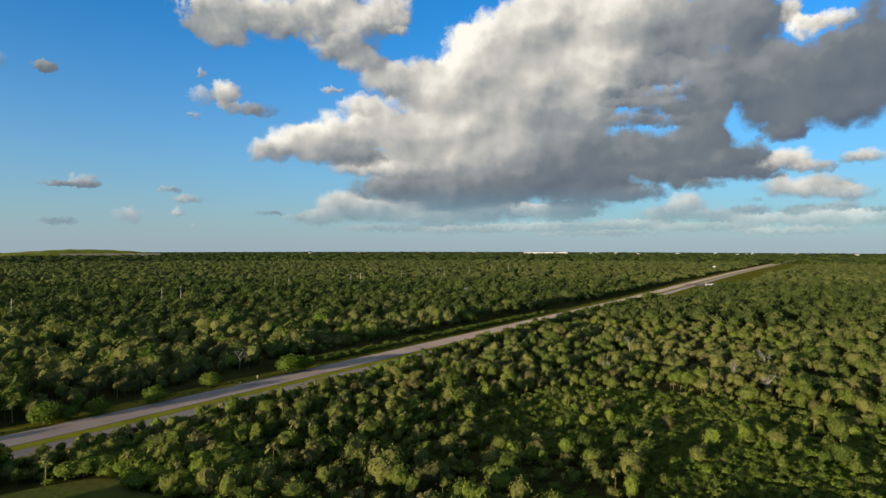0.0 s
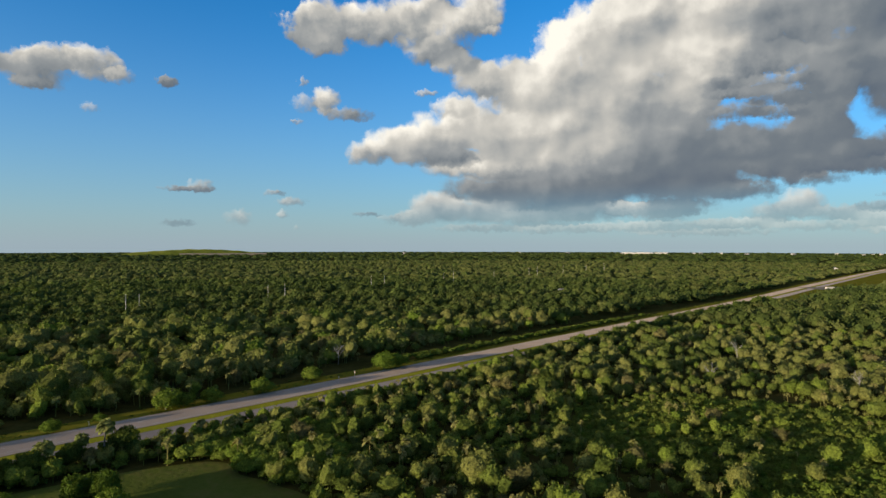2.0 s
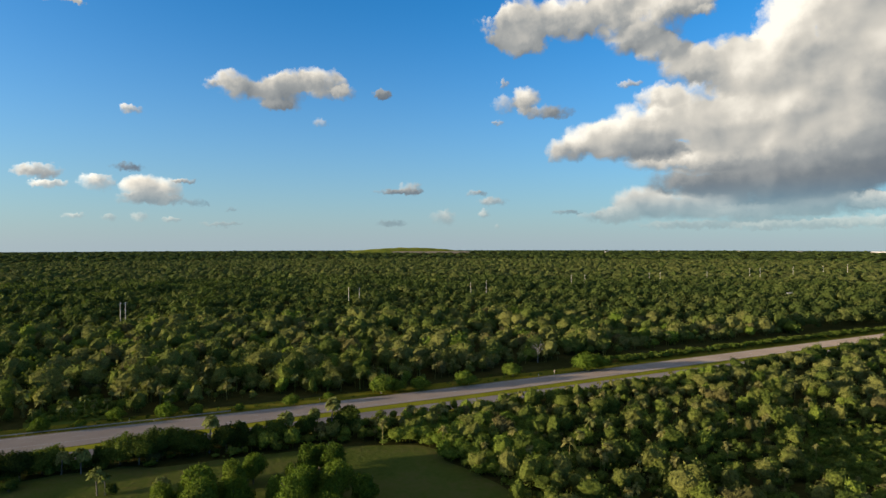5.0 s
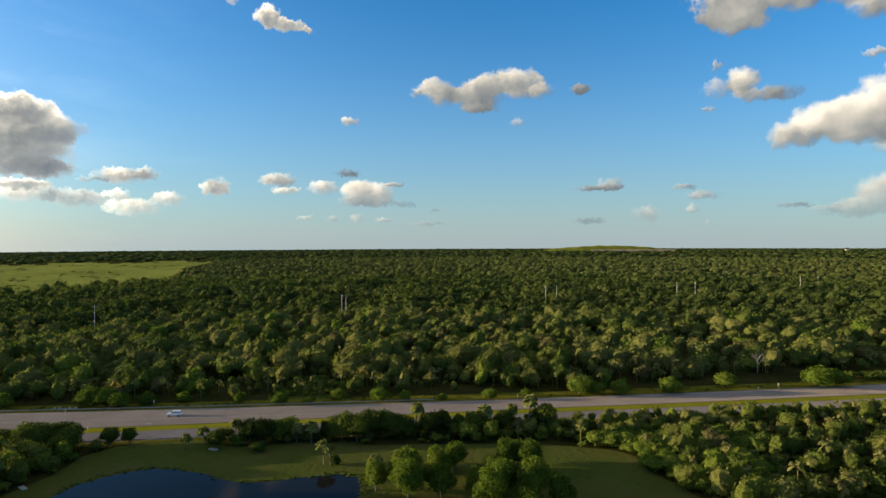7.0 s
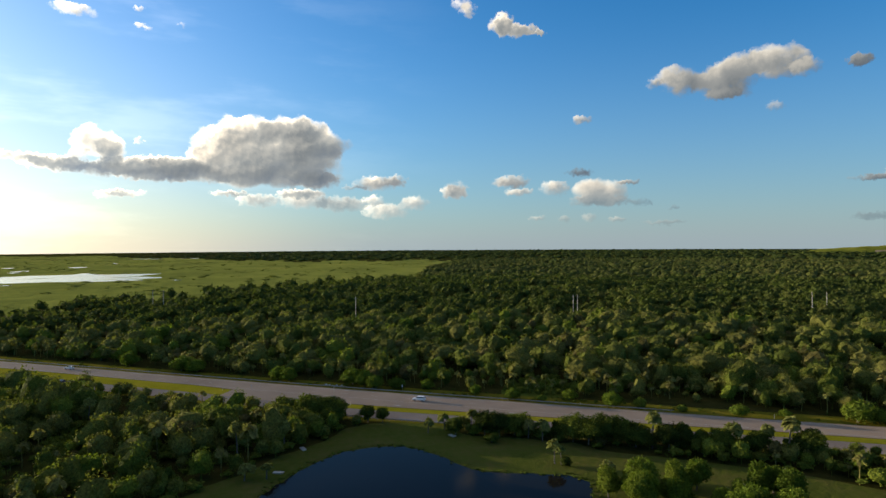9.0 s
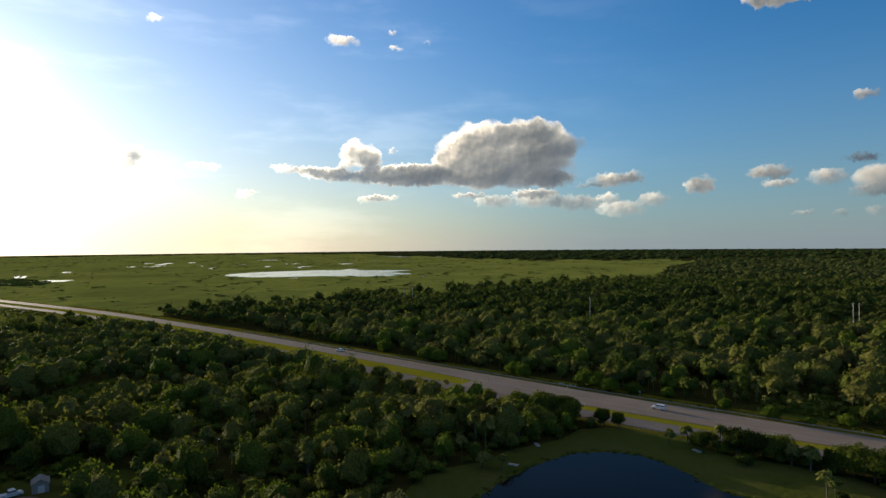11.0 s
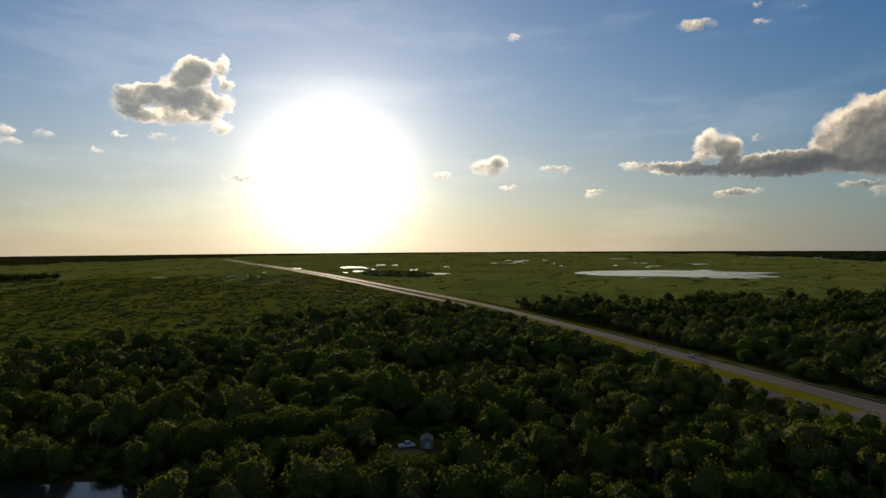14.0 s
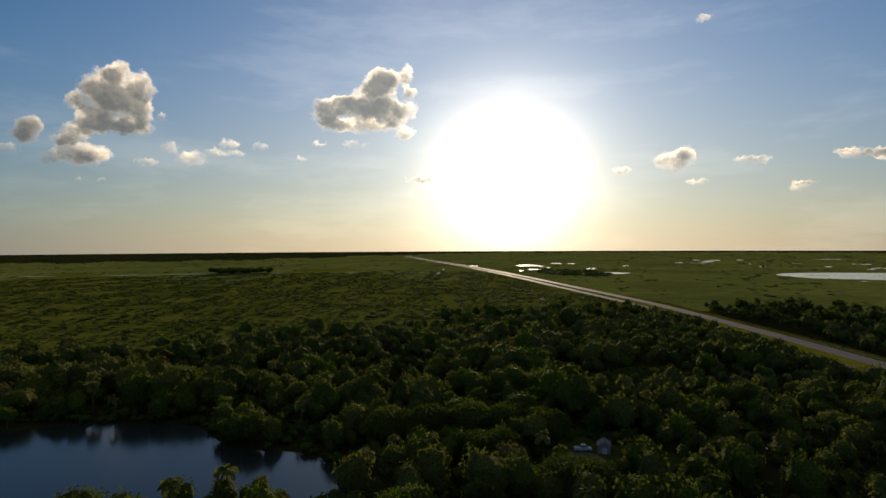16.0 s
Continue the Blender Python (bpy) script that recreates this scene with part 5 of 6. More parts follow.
def rod(r0, r1, h, at=(0, 0, 0), axis="z", sides=10):
    bm = bmesh.new()
    bmesh.ops.create_cone(bm, cap_ends=True, segments=sides, radius1=r0, radius2=r1, depth=h)
    bmesh.ops.translate(bm, vec=(0, 0, h / 2), verts=bm.verts)
    if axis == "x":
        bmesh.ops.rotate(bm, matrix=Matrix.Rotation(radians(90), 3, "Y"), verts=bm.verts)
    if axis == "y":
        bmesh.ops.rotate(bm, matrix=Matrix.Rotation(radians(-90), 3, "X"), verts=bm.verts)
    bmesh.ops.translate(bm, vec=at, verts=bm.verts)
    return bm


def part(name, bm, mat, parent=None, label=""):
    me = bpy.data.meshes.new(name)
    bm.to_mesh(me)
    bm.free()
    me.materials.append(mat)
    ob = new(name, me)
    if parent:
        ob.parent = parent
    return tagged(ob, label) if label else ob


def anchor(name, m):
    ob = new(name)
    ob.matrix_basis = m
    return ob


def heading(s):
    """Degrees to turn a thing whose length is x so that it lies along the highway at s."""
    a, b = on_road(np.array([s - 5.0, s + 5.0]), 5.0)
    return math.degrees(math.atan2(b[1] - a[1], b[0] - a[0]))


def spot(s, d, z=0.12):
    return Vector(on_road(np.array([float(s)]), d, z)[0])


# single trees and bushes that stand apart
def place(src, x, y, sc, zs=1.0, turn=0.0, label=""):
    ob = copy_thing(src, pose(x, y, 0, 0, 0, turn))
    ob.scale = (sc, sc, sc * zs)
    if label:
        tagged(ob, label)
    return ob


OAK, OAK3 = shapes[2], shapes[0]
DOME = broadleaf(770, LEAF, "wide spreading oak with a domed dark crown", 60, 3600, 0.2, 5.4, 9.0, 0.8)
DOME.matrix_basis = pose(-97, -131, 0)
for x, y, sc in DOMES:
    place(DOME, x, y, sc, min(1.0, 1.2 / sc), x * 37 % 360, "wide spreading oak with a domed dark crown")
for x, y, sc in [(-188, 27, 1.15), (-182, 33, 1.0), (-190, 35, 0.95), (-180, 24, 0.9), (-192, 20, 1.0)]:
    place(OAK, x, y, sc, 0.95, y * 51 % 360, "bright green tree with a full crown by the pond lawn")
for x, y, sc in [(-104, 85, 0.95), (-99, 82, 0.9), (-108, 80, 0.75), (-101, 90, 0.7), (-95, 88, 0.8), (-86, 98, 1.05), (-80, 101, 0.95), (-84, 92, 0.9), (-77, 96, 0.8), (-90, 94, 0.7), (-74, 103, 0.75), (-96, 115, 0.8), (-95, 110, 0.85), (-90, 113, 0.85), (-86, 108, 0.75), (-93, 103, 0.7), (-104, 101, 0.7), (-104, 95, 0.75), (-112, 92, 0.55)]:
    place((shapes[6], OAK, shapes[6])[int(abs(x)) % 3], x, y, sc * 1.08, 0.95 + 0.15 * math.sin(x * 5), y * 47 % 360, "green tree in a clump on the mown lawn")
for x, y, sc in [(-182.5, 44.5, 0.62), (-180, 48.5, 0.58)]:
    place(shapes[3], x, y, sc, 1.0, x * 13 % 360, "small dark tree beside the guardrail")
for x, y, sc, h in [(-130, 80, 0.75, 0.95), (-128.5, 81, 0.7, 0.8), (-117, 86, 0.8, 0.75), (-93, 98, 0.85, 0.85), (-147, 11, 0.8, 0.6), (-148, 6, 0.9, 0.6), (-163, 5, 0.95, 1.15), (-166, 17, 0.9, 1.0), (-144, -37, 0.95, 1.0), (-142, -36, 0.85, 0.9), (-181, -67, 0.95, 0.9), (-211, -37, 0.9, 1.05)]:
    place(palms[int(abs(y)) % 4], x, y, sc, h, y * 71 % 360, "cabbage palm standing apart on the mown lawn")
for x, y, sc in [(-129, -79, 0.8), (-137, -75, 0.75), (-147, -76, 0.85), (-153, -74, 0.8), (-144, -71, 0.8), (-148, -68, 0.75), (-156, -67, 0.85), (-143, -67, 0.8), (-109, -71, 0.75), (-106, -71, 0.8), (-118, -60, 0.95)]:
    place(palms[int(abs(y * 3)) % 4], x, y, sc, 1.0, y * 71 % 360, "cabbage palm with a round head beside the clearing")
place(shapes[6], -137.5, -91, 0.85, 0.95, 40, "fresh green tree with a full crown beside the shed")
LAWN_BUSH = bush(801, "low dark bush on the mown lawn", LEAF, 1.7, 2.4)
LAWN_BUSH.matrix_basis = pose(-128, 82, 0)
place(LAWN_BUSH, -107, 101, 1.0, 1.0, 50)
place(LAWN_BUSH, -150, 72, 1.2, 1.0, 120)
for x, y, sc in [(-13, -118, 1.05), (-19, -114, 0.8), (-63, -177, 0.6)]:
    place(OAK3, x, y, sc, 0.85, x * 31 % 360, "dark tree at the western pond's edge")
# a tree row between the lawn and the carriageway
rgt = np.random.default_rng(31)
for s in np.arange(-44, 60, 4.2):
    q = spot(s, float(near_side(s)) + 8.0 + rgt.uniform(-2.0, 2.5), 0)
    place(palms[int(rgt.integers(4))] if rgt.random() < 0.3 else shapes[int(rgt.integers(6))], q.x, q.y, float(np.interp(s, [-44, -20, 10], [0.62, 0.8, 1.0])) * rgt.uniform(0.85, 1.15), rgt.uniform(0.85, 1.05), rgt.uniform(0, 360), "")
# the close growth that hides the near carriageway
s = np.arange(-36, 215, 1.9)
q = on_road(s, cleared(s) + 1.2 + rgt.uniform(0, 5.5, len(s)))
h = rgt.uniform(2.7, 4.6, len(s))
pick_ = rgt.random(len(s))
for m, kk, words in ((LEAF, pick_ < 0.75, "close row of leafy trees beside the highway"), (BRIGHT, pick_ >= 0.75, "fresh green young trees beside the highway")):
    planted("roadside_trees", P_NEAR, q[kk, 0], q[kk, 1], h[kk] * rgt.uniform(0.85, 1.1, kk.sum()), rgt.uniform(0, math.tau, kk.sum()), m, words, "trees", h[kk])
s = np.arange(215, 640, 2.8)
q = on_road(s, near_side(s) + 3.5 + rgt.uniform(0, 6, len(s)))
h = np.interp(s, [215, 330], [5.0, 8.0]) * rgt.uniform(0.75, 1.15, len(s))
planted("roadside_trees", P_NEAR, q[:, 0], q[:, 1], h * rgt.uniform(0.85, 1.1, len(s)), rgt.uniform(0, math.tau, len(s)), LEAF, "close row of leafy trees beside the highway", "trees", h)
# fresh green growth where the lawn ends
x_, y_ = rgt.normal(-66, 13, 150), rgt.normal(148, 15, 150)
kk = can_grow(x_, y_, 0.5)
h = rgt.uniform(3.0, 5.6, kk.sum())
planted("fresh_thicket", P_YOUNG, x_[kk], y_[kk], h * rgt.uniform(1.0, 1.4, kk.sum()), rgt.uniform(0, math.tau, kk.sum()), BRIGHT, "fresh lime green young trees at the lawn's end", "thicket", h)
VERGE_BUSH = bush(811, mat=BRIGHT, R=2.8, H=4.5)
VERGE_BUSH.matrix_basis = pose(*polar(62.3, 213), 0, 0, 10)
for az_, r_, sc in [(53.1, 211, 1.05), (50.7, 211, 0.7), (57.0, 216, 0.8), (34.0, 223, 1.5), (32.6, 225, 1.1), (30.3, 227, 1.1), (25.8, 235, 1.35), (21.3, 252, 1.2), (42.5, 212, 0.8), (101.0, 346, 1.3), (99.0, 335, 1.2),
                    (97.8, 331, 1.1), (96.9, 313, 1.3), (92.9, 289, 1.4), (91.6, 283, 1.3), (84.7, 256, 1.2), (83.6, 252, 1.1), (77.7, 239, 1.4), (76.6, 236, 1.2), (75.5, 232, 1.1), (70.5, 229, 0.8), (73.6, 231, 1.0),
                    (14.6, 268, 1.6), (13.4, 274, 1.5), (59.5, 213, 0.5), (47.0, 211, 0.5), (66.0, 220, 0.7), (39.0, 218, 0.6)]:
    q = polar(az_, r_)
    place(VERGE_BUSH, q.x, q.y, sc * 1.22, rgt.uniform(0.8, 1.0), rgt.uniform(0, 360))
s = rgt.uniform(-560, 700, 900)
q = on_road(s, -rgt.uniform(2.5, 11, 900))
h = rgt.uniform(0.35, 1.1, 900)
planted("verge_weeds", B_FAR, q[:, 0], q[:, 1], h * 1.5, rgt.uniform(0, math.tau, 900), BUSH, "rough weeds and tall grass along the verge", "weeds", h)
th = np.linspace(0, math.tau, 260, endpoint=False)
ring = grow(POND, 0.8)[(np.arange(260) * len(POND) // 260)] + rgt.normal(0, 0.7, (260, 2))
h = rgt.uniform(0.2, 0.7, 260)
planted("pond_reeds", B_FAR, ring[:, 0], ring[:, 1], h * 1.8, rgt.uniform(0, math.tau, 260), BUSH, "short reeds and grass tufts on the pond bank", "reeds", h)
# hedge-like thicket on the far verge
s = np.arange(186, 460, 1.15)
q = on_road(s, -6.0 - rgt.uniform(0, 5.5, len(s)))
h = rgt.uniform(3.2, 4.9, len(s)) * np.interp(s, [186, 200, 380, 460], [0.7, 1.0, 1.0, 0.7])
planted("hedge", B_NEAR, q[:, 0], q[:, 1], h * 0.95, rgt.uniform(0, math.tau, len(s)), BUSH, "long green hedge beside the highway", "hedge", h)


def power_pole(x, y, h):
    a = anchor("utility_pole", pose(x, y, 0))
    part("pole", rod(0.28, 0.17, h, (0, 0, -0.3), sides=12), CONCRETE, a)
    part("crossarm", box(0.18, 3.2, 0.16, 0.02, (0, 0, h - 1.6)), WOODPOLE, a)
    for dy in (-1.45, 0.0, 1.45):
        part("insulator", rod(0.07, 0.05, 0.45, (0, dy, h - 1.44), sides=8), STEEL, a)
    return tagged(a, "tall pale utility pole rising above the canopy", "utility pole", "power line poles")


POLE = power_pole(-411, 92, 19.5)
for x, y in [(-361, 238), (-359.4, 240.4), (-309, 409), (-300, 412), (-248, 523), (-241, 545), (-200, 706), (-185, 712), (-124, 797), (-112, 806), (-61, 870), (-12, 1020), (2, 1030), (50, 1130), (96, 1180), (142, 1290), (-540, -48), (-538, -40)]:
    copy_thing(POLE, pose(x, y, 0, 0, 0, 25))


def guardrail(s0, s1, aside, label):
    """A corrugated beam on posts beside the highway; aside gives its distance from the far edge."""
    rail = anchor("guardrail", pose(0, 0, 0))
    s = np.linspace(s0, s1, int((s1 - s0) / 2))
    prof = [(0.0, 0.48), (0.06, 0.53), (0.0, 0.6), (0.06, 0.68), (0.0, 0.76)]
    P = np.stack([on_road(s, aside(s) + o, z) for o, z in prof], 1)
    n, m = len(s), len(prof)
    i, j = np.meshgrid(np.arange(n - 1), np.arange(m - 1), indexing="ij")
    Q = np.stack([i * m + j, (i + 1) * m + j, (i + 1) * m + j + 1, i * m + j + 1], -1).reshape(-1, 4)
    beam = link("rail", P.reshape(-1, 3), [Q], STEEL, rail, "corrugated steel beam")
    thick = beam.modifiers.new("thickness", "SOLIDIFY")
    thick.thickness = 0.02
    post = None
    for s_ in np.arange(s0 + 1, s1, 2.0):
        q = spot(s_, float(aside(s_)) + 0.2, 0.0)
        if post is None:
            post = part("post", box(0.14, 0.18, 0.8, 0.01), WOODPOLE, rail)
            post.location = q
        else:
            o = new("post", post.data)
            o.parent, o.location = rail, q
    return tagged(rail, label, "guardrail", "guardrails of the highway")


guardrail(-104, 40, lambda s: near_side(s) + 0.9, "long steel guardrail on short wooden posts by the pond lawn")
guardrail(-330, 30, lambda s: s * 0 - 1.3, "long steel guardrail on short wooden posts by the woods")


def flood_mast(x, y, h, turn):
    a = anchor("street_lamp", pose(x, y, 0, 0, 0, turn))
    part("pole", rod(0.16, 0.09, h, sides=10), STEEL, a)
    part("arm", box(6.0, 0.12, 0.12, 0.02, (0, 0, h - 0.2)), STEEL, a)
    for dx in (-2.9, -1.6, 1.1, 2.9):
        head = part("lamp_head", box(0.6, 0.4, 0.3, 0.06, (dx, 0, h - 0.05)), STEEL, a)
        part("lens", box(0.55, 0.4, 0.05, 0.01, (dx, 0, h - 0.10)), LENS, head)
    return tagged(a, "steel mast with four grey lamps on one crossarm", "street lamp")


q = polar(79.5, 204)
flood_mast(q.x, q.y, 8.4, heading(-80))


def park_lamp(x, y):
    a = anchor("park_lamp", pose(x, y, 0, 0, 0, 40))
    part("pole", rod(0.09, 0.06, 5.2, sides=8), WOODPOLE, a)
    part("arm", rod(0.03, 0.03, 1.2, (0, 0, 5.0), "x", 6), STEEL, a)
    part("lamp_head", box(0.7, 0.3, 0.14, 0.04, (1.3, 0, 4.95)), WHITE, a)
    return tagged(a, "slim park lamp with a white head", "street lamp", "park lamps")


PL = park_lamp(*polar(112.3, 169).xy)
for az_, r_ in ((111.1, 154), (106.0, 196)):
    copy_thing(PL, pose(*polar(az_, r_), 0, 0, 70))


def road_sign(az_, r_, h, w, tall, turn, mat, label):
    a = anchor("road_sign", pose(*polar(az_, r_), 0, 0, turn))
    part("post", box(0.1, 0.1, h, 0.01), STEEL, a)
    part("panel", box(w, 0.04, tall, 0.015, (0, -0.07, h - tall)), mat, a)
    return tagged(a, label, "road sign")


road_sign(17.4, 250, 3.8, 0.9, 1.2, heading(150) + 78, WOODPOLE, "plain weathered road sign panel on a post")
road_sign(18.9, 246, 2.6, 0.5, 0.6, heading(150) + 78, STEEL, "small grey sign plate on a thin post")
road_sign(73.0, 226, 2.4, 0.5, 0.7, heading(-60) + 80, WHITE, "small white sign plate on a thin post")
road_sign(87.0, 241, 2.2, 0.4, 0.5, heading(-150) + 80, STEEL, "small grey sign plate on a thin post")
road_sign(100.0, 306, 2.2, 0.4, 0.5, heading(-220) + 80, STEEL, "small grey sign plate on a thin post")
DEL = anchor("marker_post", pose(*spot(-78, 20.0, 0.06)))
part("post", rod(0.06, 0.05, 1.1, sides=8), WHITE, DEL)
part("band", rod(0.065, 0.065, 0.15, (0, 0, 0.85), sides=8), YELLOW, DEL)
tagged(DEL, "short white marker post at the median's tip", "marker post", "marker posts")
for s_, d_ in ((-79.5, 22.0), (-134, 16.0), (120, -2.2), (60, -2.2), (0, -2.2), (-40, -2.2)):
    copy_thing(DEL, Matrix.Translation(spot(s_, d_, 0.06)))
# painted turn arrows
for s_, d_ in ((-62, 16.0), (-22, 14.0), (-150, 25.0)):
    loop = np.array([(-1.6, -.12), (0.4, -.12), (0.4, -.5), (1.7, 0), (0.4, .5), (0.4, .12), (-1.6, .12)])
    a = math.radians(heading(s_))
    c = spot(s_, d_)
    pts = np.stack([c.x + loop[:, 0] * math.cos(a) - loop[:, 1] * math.sin(a), c.y + loop[:, 0] * math.sin(a) + loop[:, 1] * math.cos(a)], -1)
    structure(sheet("turn_arrow", pts, 0.133, PAINT), "white painted turn arrow on the asphalt", "road marking")


def car(paint, label, x, y, turn, tall=1.0, bed=False):
    """A car with its length along x, nose at +x."""
    a = anchor("car", pose(x, y, 0.13, 0, 0, turn))
    prof = [(-2.35, 0.35), (-2.4, 0.75), (-2.3, 1.0), (2.1, 0.92), (2.35, 0.7), (2.38, 0.35)]
    if bed:
        roof = [(-0.55, 1.0), (-0.45, 1.72), (0.75, 1.74), (1.35, 0.98)]
    else:
        roof = [(-2.2, 1.0), (-1.95, 1.68 * tall), (0.55, 1.7 * tall), (1.25, 0.98)]

    def loft(prof, half, top_half):
        bm = bmesh.new()
        zs = [z for _, z in prof]
        lo, hi = min(zs), max(zs)
        sides = []
        for sy in (-1, 1):
            sides.append([bm.verts.new((px, sy * (half + (top_half - half) * (pz - lo) / (hi - lo)), pz)) for px, pz in prof])
        n = len(prof)
        for k in range(n):
            bm.faces.new([sides[0][k], sides[0][(k + 1) % n], sides[1][(k + 1) % n], sides[1][k]])
        bm.faces.new(sides[0][::-1])
        bm.faces.new(sides[1])
        bmesh.ops.recalc_face_normals(bm, faces=bm.faces[:])
        bmesh.ops.bevel(bm, geom=bm.edges[:], offset=0.06, segments=2, affect="EDGES")
        return bm

    body = part("body", loft(prof, 0.93, 0.88), paint, a)
    part("cabin", loft(roof, 0.86, 0.7), paint, a)
    c = [(px, pz) for px, pz in roof]
    for sy in (-1, 1):
        part("side_window", box(c[2][0] - c[1][0] + 0.35, 0.03, 0.42, 0.01, ((c[1][0] + c[2][0]) / 2 + 0.05, sy * 0.785, 1.12)), GLASS, a)
    ws = part("windscreen", box(0.03, 1.3, 0.72, 0.01), GLASS, a)
    ws.matrix_basis = pose((c[2][0] + c[3][0]) / 2 + 0.05, 0, 1.04, 0, -42, 0)
    part("rear_window", box(0.03, 1.2, 0.45, 0.01, (c[0][0] + 0.02, 0, 1.12)), GLASS, a)
    for wx in (-1.45, 1.42):
        for sy in (-0.82, 0.82):
            tyre = part("wheel", rod(0.36, 0.36, 0.24, (wx, sy - 0.12, 0.24), "y", 16), RUBBER, a)
            part("rim", rod(0.22, 0.22, 0.26, (wx, sy - 0.13, 0.24), "y", 10), STEEL, tyre)
    for sy in (-0.65, 0.65):
        part("headlight", box(0.08, 0.34, 0.16, 0.02, (2.33, sy, 0.66)), LENS, a)
        part("tail_light", box(0.06, 0.22, 0.24, 0.02, (-2.37, sy, 0.74)), RED, a)
    return tagged(a, label, "car")


q = spot(-56, 8.0, 0)
car(WHITE, "white sport utility car driving on the far carriageway", q.x, q.y, heading(-56) + 180)
q = spot(-205, 26.0, 0)
car(DARKCAR, "dark car on the near carriageway behind trees", q.x, q.y, heading(-205), 0.88)
q = spot(-226, 4.0, 0)
car(WHITE, "white car on the far carriageway beside the woods", q.x, q.y, heading(-226) + 180, 0.88)
car(WHITE, "white pickup parked beside a small shed", -130.5, -100.5, 140, 1.0, True)


def shed(x, y, turn):
    a = anchor("shed", pose(x, y, 0, 0, 0, turn) @ Matrix.Scale(0.86, 4))
    for sy in (-1, 1):
        part("wall", box(4.6, 0.12, 2.5, 0.01, (0, sy * 1.9, 0)), SIDING, a)
    for sx in (-1, 1):
        bm = bmesh.new()
        vs = [bm.verts.new((sx * 2.24, yy, zz)) for yy, zz in ((-1.84, 0), (1.84, 0), (1.84, 2.5), (0, 3.6), (-1.84, 2.5))]
        f = bm.faces.new(vs)
        r = bmesh.ops.extrude_face_region(bm, geom=[f])
        bmesh.ops.translate(bm, vec=(-sx * 0.12, 0, 0), verts=[v for v in r["geom"] if isinstance(v, bmesh.types.BMVert)])
        bmesh.ops.recalc_face_normals(bm, faces=bm.faces[:])
        part("gable", bm, SIDING, a)
    for sy in (-1, 1):
        rf = part("roof", box(5.2, 2.45, 0.1, 0.01), ROOFING, a)
        rf.matrix_basis = pose(0, sy * 1.06, 3.02, sy * -30.5, 0, 0)
    d = part("door", box(0.06, 1.5, 2.0, 0.01, (2.28, 0.2, 0.02)), WHITE, a)
    part("handle", rod(0.02, 0.02, 0.16, (2.33, 0.8, 1.0), sides=6), STEEL, d)
    return tagged(a, "small pale shed with a grey gable roof", "shed")


shed(-134.5, -96.5, 35)
SLAB = part("concrete_slab", box(2.6, 1.2, 0.25, 0.04), CONCRETE)
SLAB.matrix_basis = pose(-160, 64, 0.04, 0, 0, 20)
tagged(SLAB, "pale concrete slab lying on the lawn", "slab", "lawn slabs")
for x, y, turn in ((-150, 14, 60), (-165, 22, 10), (-158, -28, 30)):
    copy_thing(SLAB, pose(x, y, 0.04, 0, 0, turn))


def plain_house(x, y, w, d, h, turn, label, mat=WHITE):
    a = anchor("house", pose(x, y, 0, 0, 0, turn))
    part("wall", box(w, d, h, 0.05), mat, a)
    bm = bmesh.new()
    prof = [(-d / 2 - 0.5, h), (d / 2 + 0.5, h), (0, h + d * 0.22)]
    L = [bm.verts.new((-w / 2 - 0.4, py, pz)) for py, pz in prof]
    R = [bm.verts.new((w / 2 + 0.4, py, pz)) for py, pz in prof]
    bm.faces.new(L[::-1]), bm.faces.new(R)
    for k in range(3):
        bm.faces.new([L[k], L[(k + 1) % 3], R[(k + 1) % 3], R[k]])
    bmesh.ops.recalc_face_normals(bm, faces=bm.faces[:])
    part("roof", bm, ROOFING, a)
    for k in range(3):
        win = part("window", box(1.4, 0.1, 1.1, 0.02, (-w / 3 + k * w / 3, -d / 2 - 0.02, h * 0.4)), GLASS, a)
    return tagged(a, label, "house")


for az_, r_, w_, d_, h_, tn in ((-24.6, 1640, 12, 8, 5, 70), (11.8, 600, 8, 6, 5, 75), (-2.5, 700, 10, 7, 5, 20)):
    q = polar(az_, r_)
    plain_house(q.x, q.y, w_, d_, h_, tn, "pale house half hidden in the woods", SIDING)
# long white sheds and the town on the skyline
for az_, w_ in ((-8.4, 90), (-9.8, 110), (-11.3, 80)):
    q = polar(az_, 4150)
    a = anchor("warehouse", pose(q.x, q.y, 0, 0, 0, az_))
    part("wall", box(w_, 40, 10, 0.2), SIDING, a)
    part("roof", box(w_ + 2, 42, 1.0, 0.1, (0, 0, 10)), WHITE, a)
    tagged(a, "long white warehouse on the far skyline", "warehouse", "far warehouses")
rgb_ = np.random.default_rng(5)
for az_ in list(rgb_.uniform(-36, -14, 16)) + [1.5, 8.0, 12.6, -3.0]:
    q = polar(az_, rgb_.uniform(3900, 4400))
    a = anchor("far_building", pose(q.x, q.y, 0, 0, 0, rgb_.uniform(0, 90)))
    w_, h_ = rgb_.uniform(10, 26), rgb_.uniform(7, 12)
    part("wall", box(w_, 16, h_, 0.1), ROOFING, a)
    part("roof", box(w_ + 1, 17, 0.8, 0.1, (0, 0, h_)), ROOFING, a)
    tagged(a, "pale far building of a town on the skyline", "building", "far town")
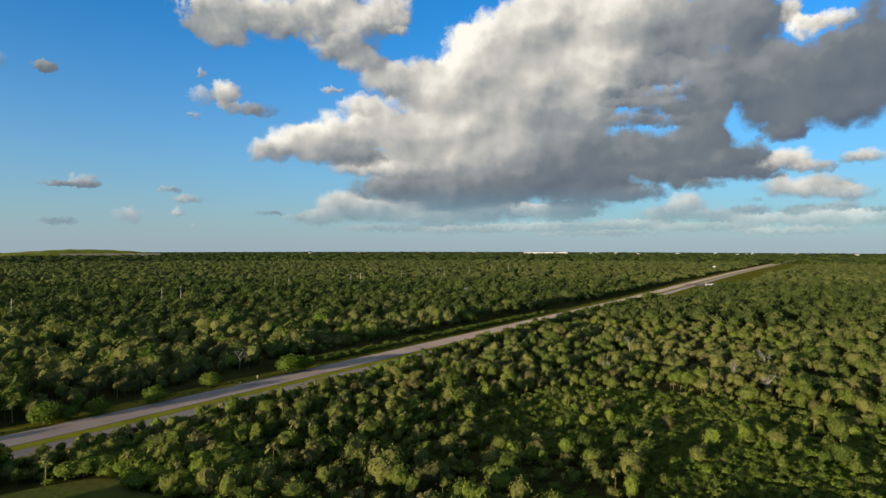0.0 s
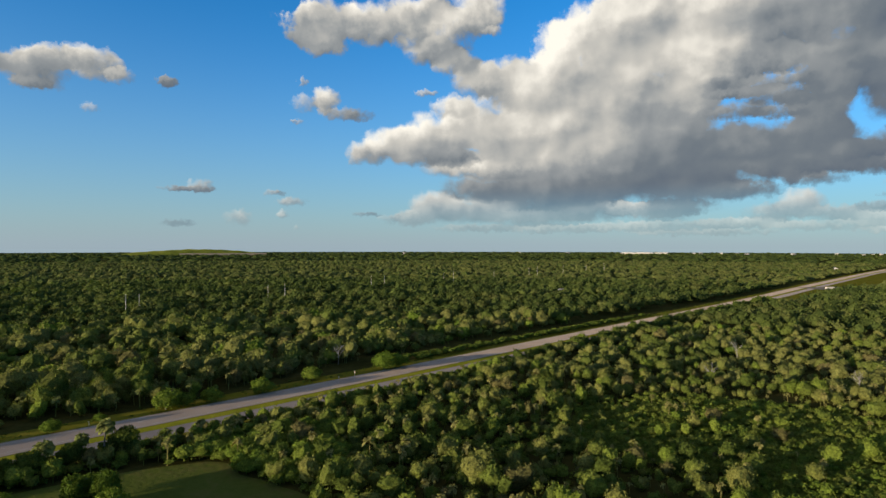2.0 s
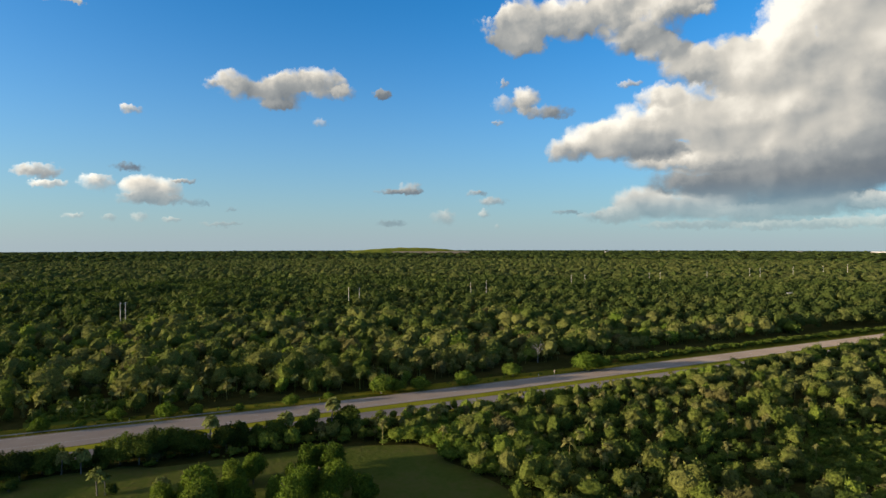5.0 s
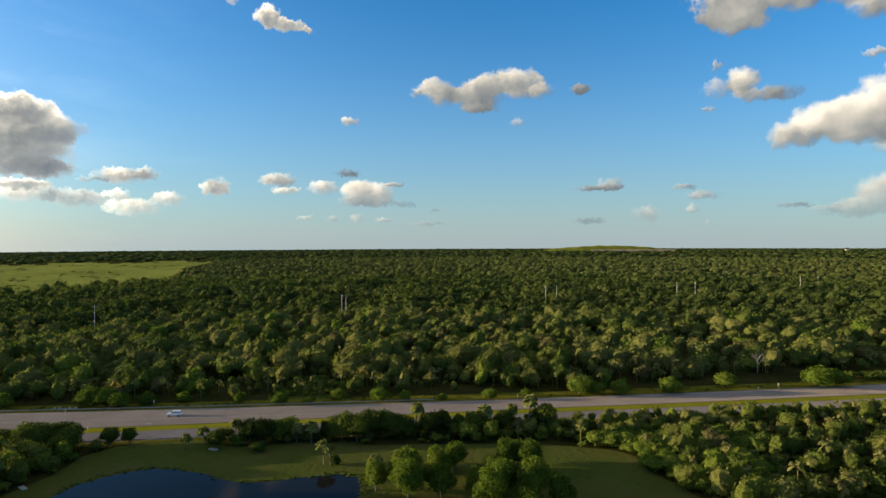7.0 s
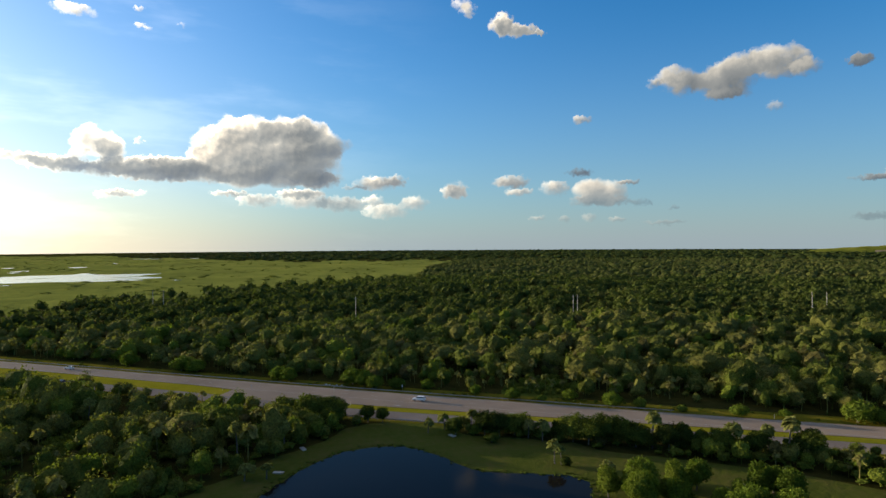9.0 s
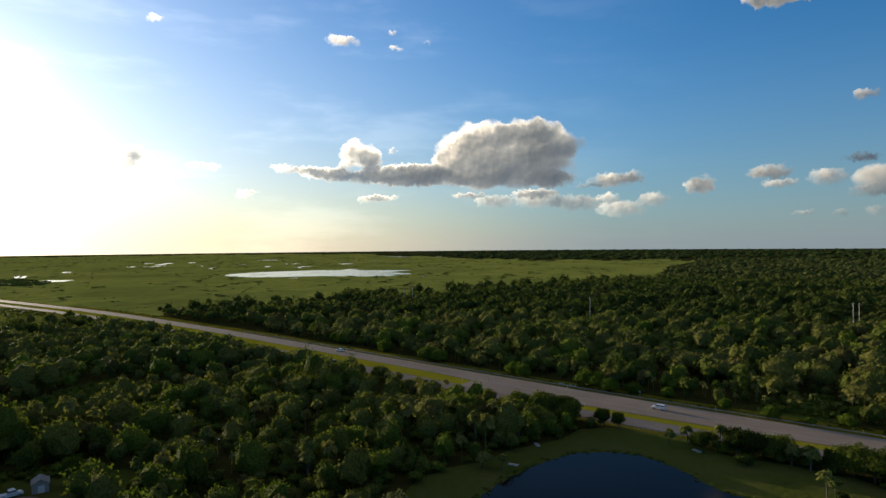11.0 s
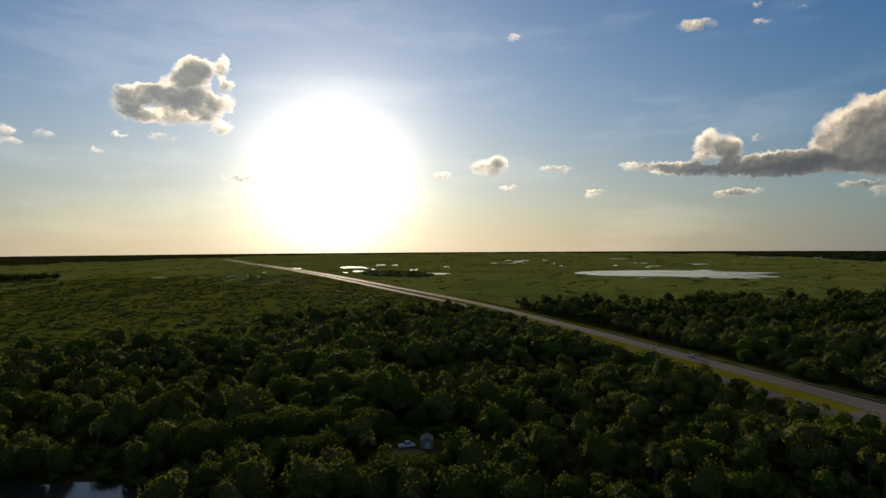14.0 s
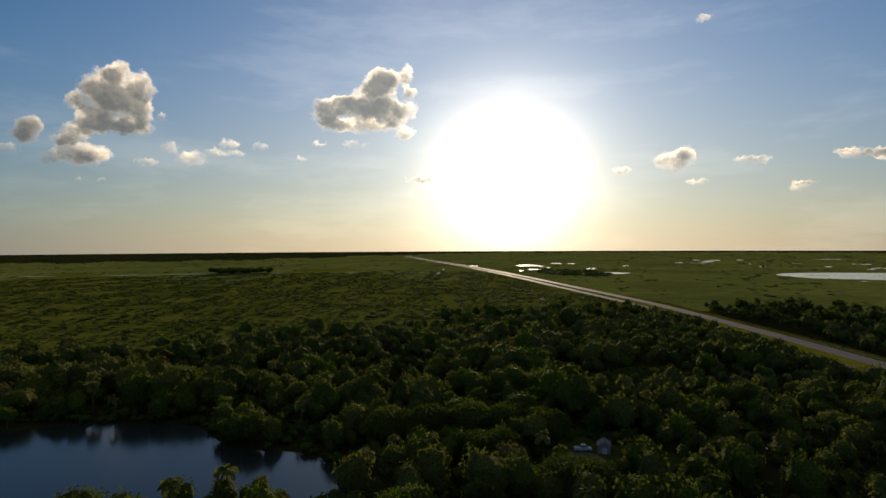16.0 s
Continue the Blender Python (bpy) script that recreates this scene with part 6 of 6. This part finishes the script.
# the truck stop by the far bend of the highway
q = polar(-24.2, 905)
a = anchor("trailer", pose(q.x, q.y, 0.1, 0, 0, 20))
part("box", box(12, 2.5, 2.4, 0.05, (0, 0, 1.1)), SIDING, a)
part("chassis", box(13, 1.2, 0.3, 0.02, (0, 0, 0.8)), RUBBER, a)
for dx in (-5.2, -4.0, 4.6):
    part("wheel", rod(0.5, 0.5, 2.4, (dx, -1.2, 0.5), "y", 12), RUBBER, a)
tagged(a, "long white trailer parked beside the highway", "trailer")
structure(sheet("lay_by", np.array([polar(-21.8, 930).xy, polar(-24.6, 885).xy, polar(-25.6, 900).xy, polar(-25.2, 985).xy]), 0.13, SAND), "pale sandy lay-by beside the highway", "lay-by")

# the grassed landfill hill
rows, cols = 14, 60
V = []
c0 = polar(31.6, 3720)
ux_, uy_ = math.cos(radians(31.6)), math.sin(radians(31.6))
for i in range(rows):
    for j in range(cols):
        u, v = j / (cols - 1) * 2 - 1, i / (rows - 1) * 2 - 1
        hgt = np.interp(u, [-1, -0.82, -0.45, -0.1, 0.3, 0.62, 0.85, 1], [0, 15, 26, 34, 32, 24, 14, 0]) * np.interp(v, [-1, -0.35, 0.4, 1], [0, 0.93, 1, 0])
        V.append((c0.x + ux_ * u * 400 - uy_ * v * 170, c0.y + uy_ * u * 400 + ux_ * v * 170, hgt + 1.5 * math.sin(j * 0.9 + i)))
Q = [[i * cols + j, i * cols + j + 1, (i + 1) * cols + j + 1, (i + 1) * cols + j] for i in range(rows - 1) for j in range(cols - 1)]
structure(link("hill", V, [Q], HEATH, smooth=True), "long low grassed hill on the skyline", "hill")
b0, b1 = c0 + Vector((ux_, uy_, 0)) * -80, c0 + Vector((ux_, uy_, 0)) * 380
out = Vector((uy_, -ux_, 0)) * 178
structure(link("bare_strip", [b0 + out, b1 + out, b1 + out * 0.93 + Vector((0, 0, 13)), b0 + out * 0.93 + Vector((0, 0, 13))], [[[0, 1, 2, 3]]], SAND), "pale bare earth at the hill's foot", "earth")
# a dark grove alone on the marsh
rgv = np.random.default_rng(8)
x = np.concatenate([[polar(a_, r_).x for a_, r_ in zip(np.linspace(157.6, 161.6, 70), rgv.uniform(1270, 1340, 70))]])
y = np.concatenate([[polar(a_, r_).y for a_, r_ in zip(np.linspace(157.6, 161.6, 70), rgv.uniform(1270, 1340, 70))]])
h = rgv.uniform(9, 13, 70)
planted("grove", P_MID, x, y, h * 1.2, rgv.uniform(0, 6, 70), LEAF, "dark grove standing alone on the marsh", "grove", h)

# dead trees standing bare among the green ones
for k, (x_, y_, h_) in enumerate(((142.2, 261.7, 11), (119.3, 242.4, 10), (69.4, 250.4, 10), (121.5, 221.6, 9), (96, 305, 10), (-92, 268, 11))):
    bare_tree(900 + k, x_, y_, h_)
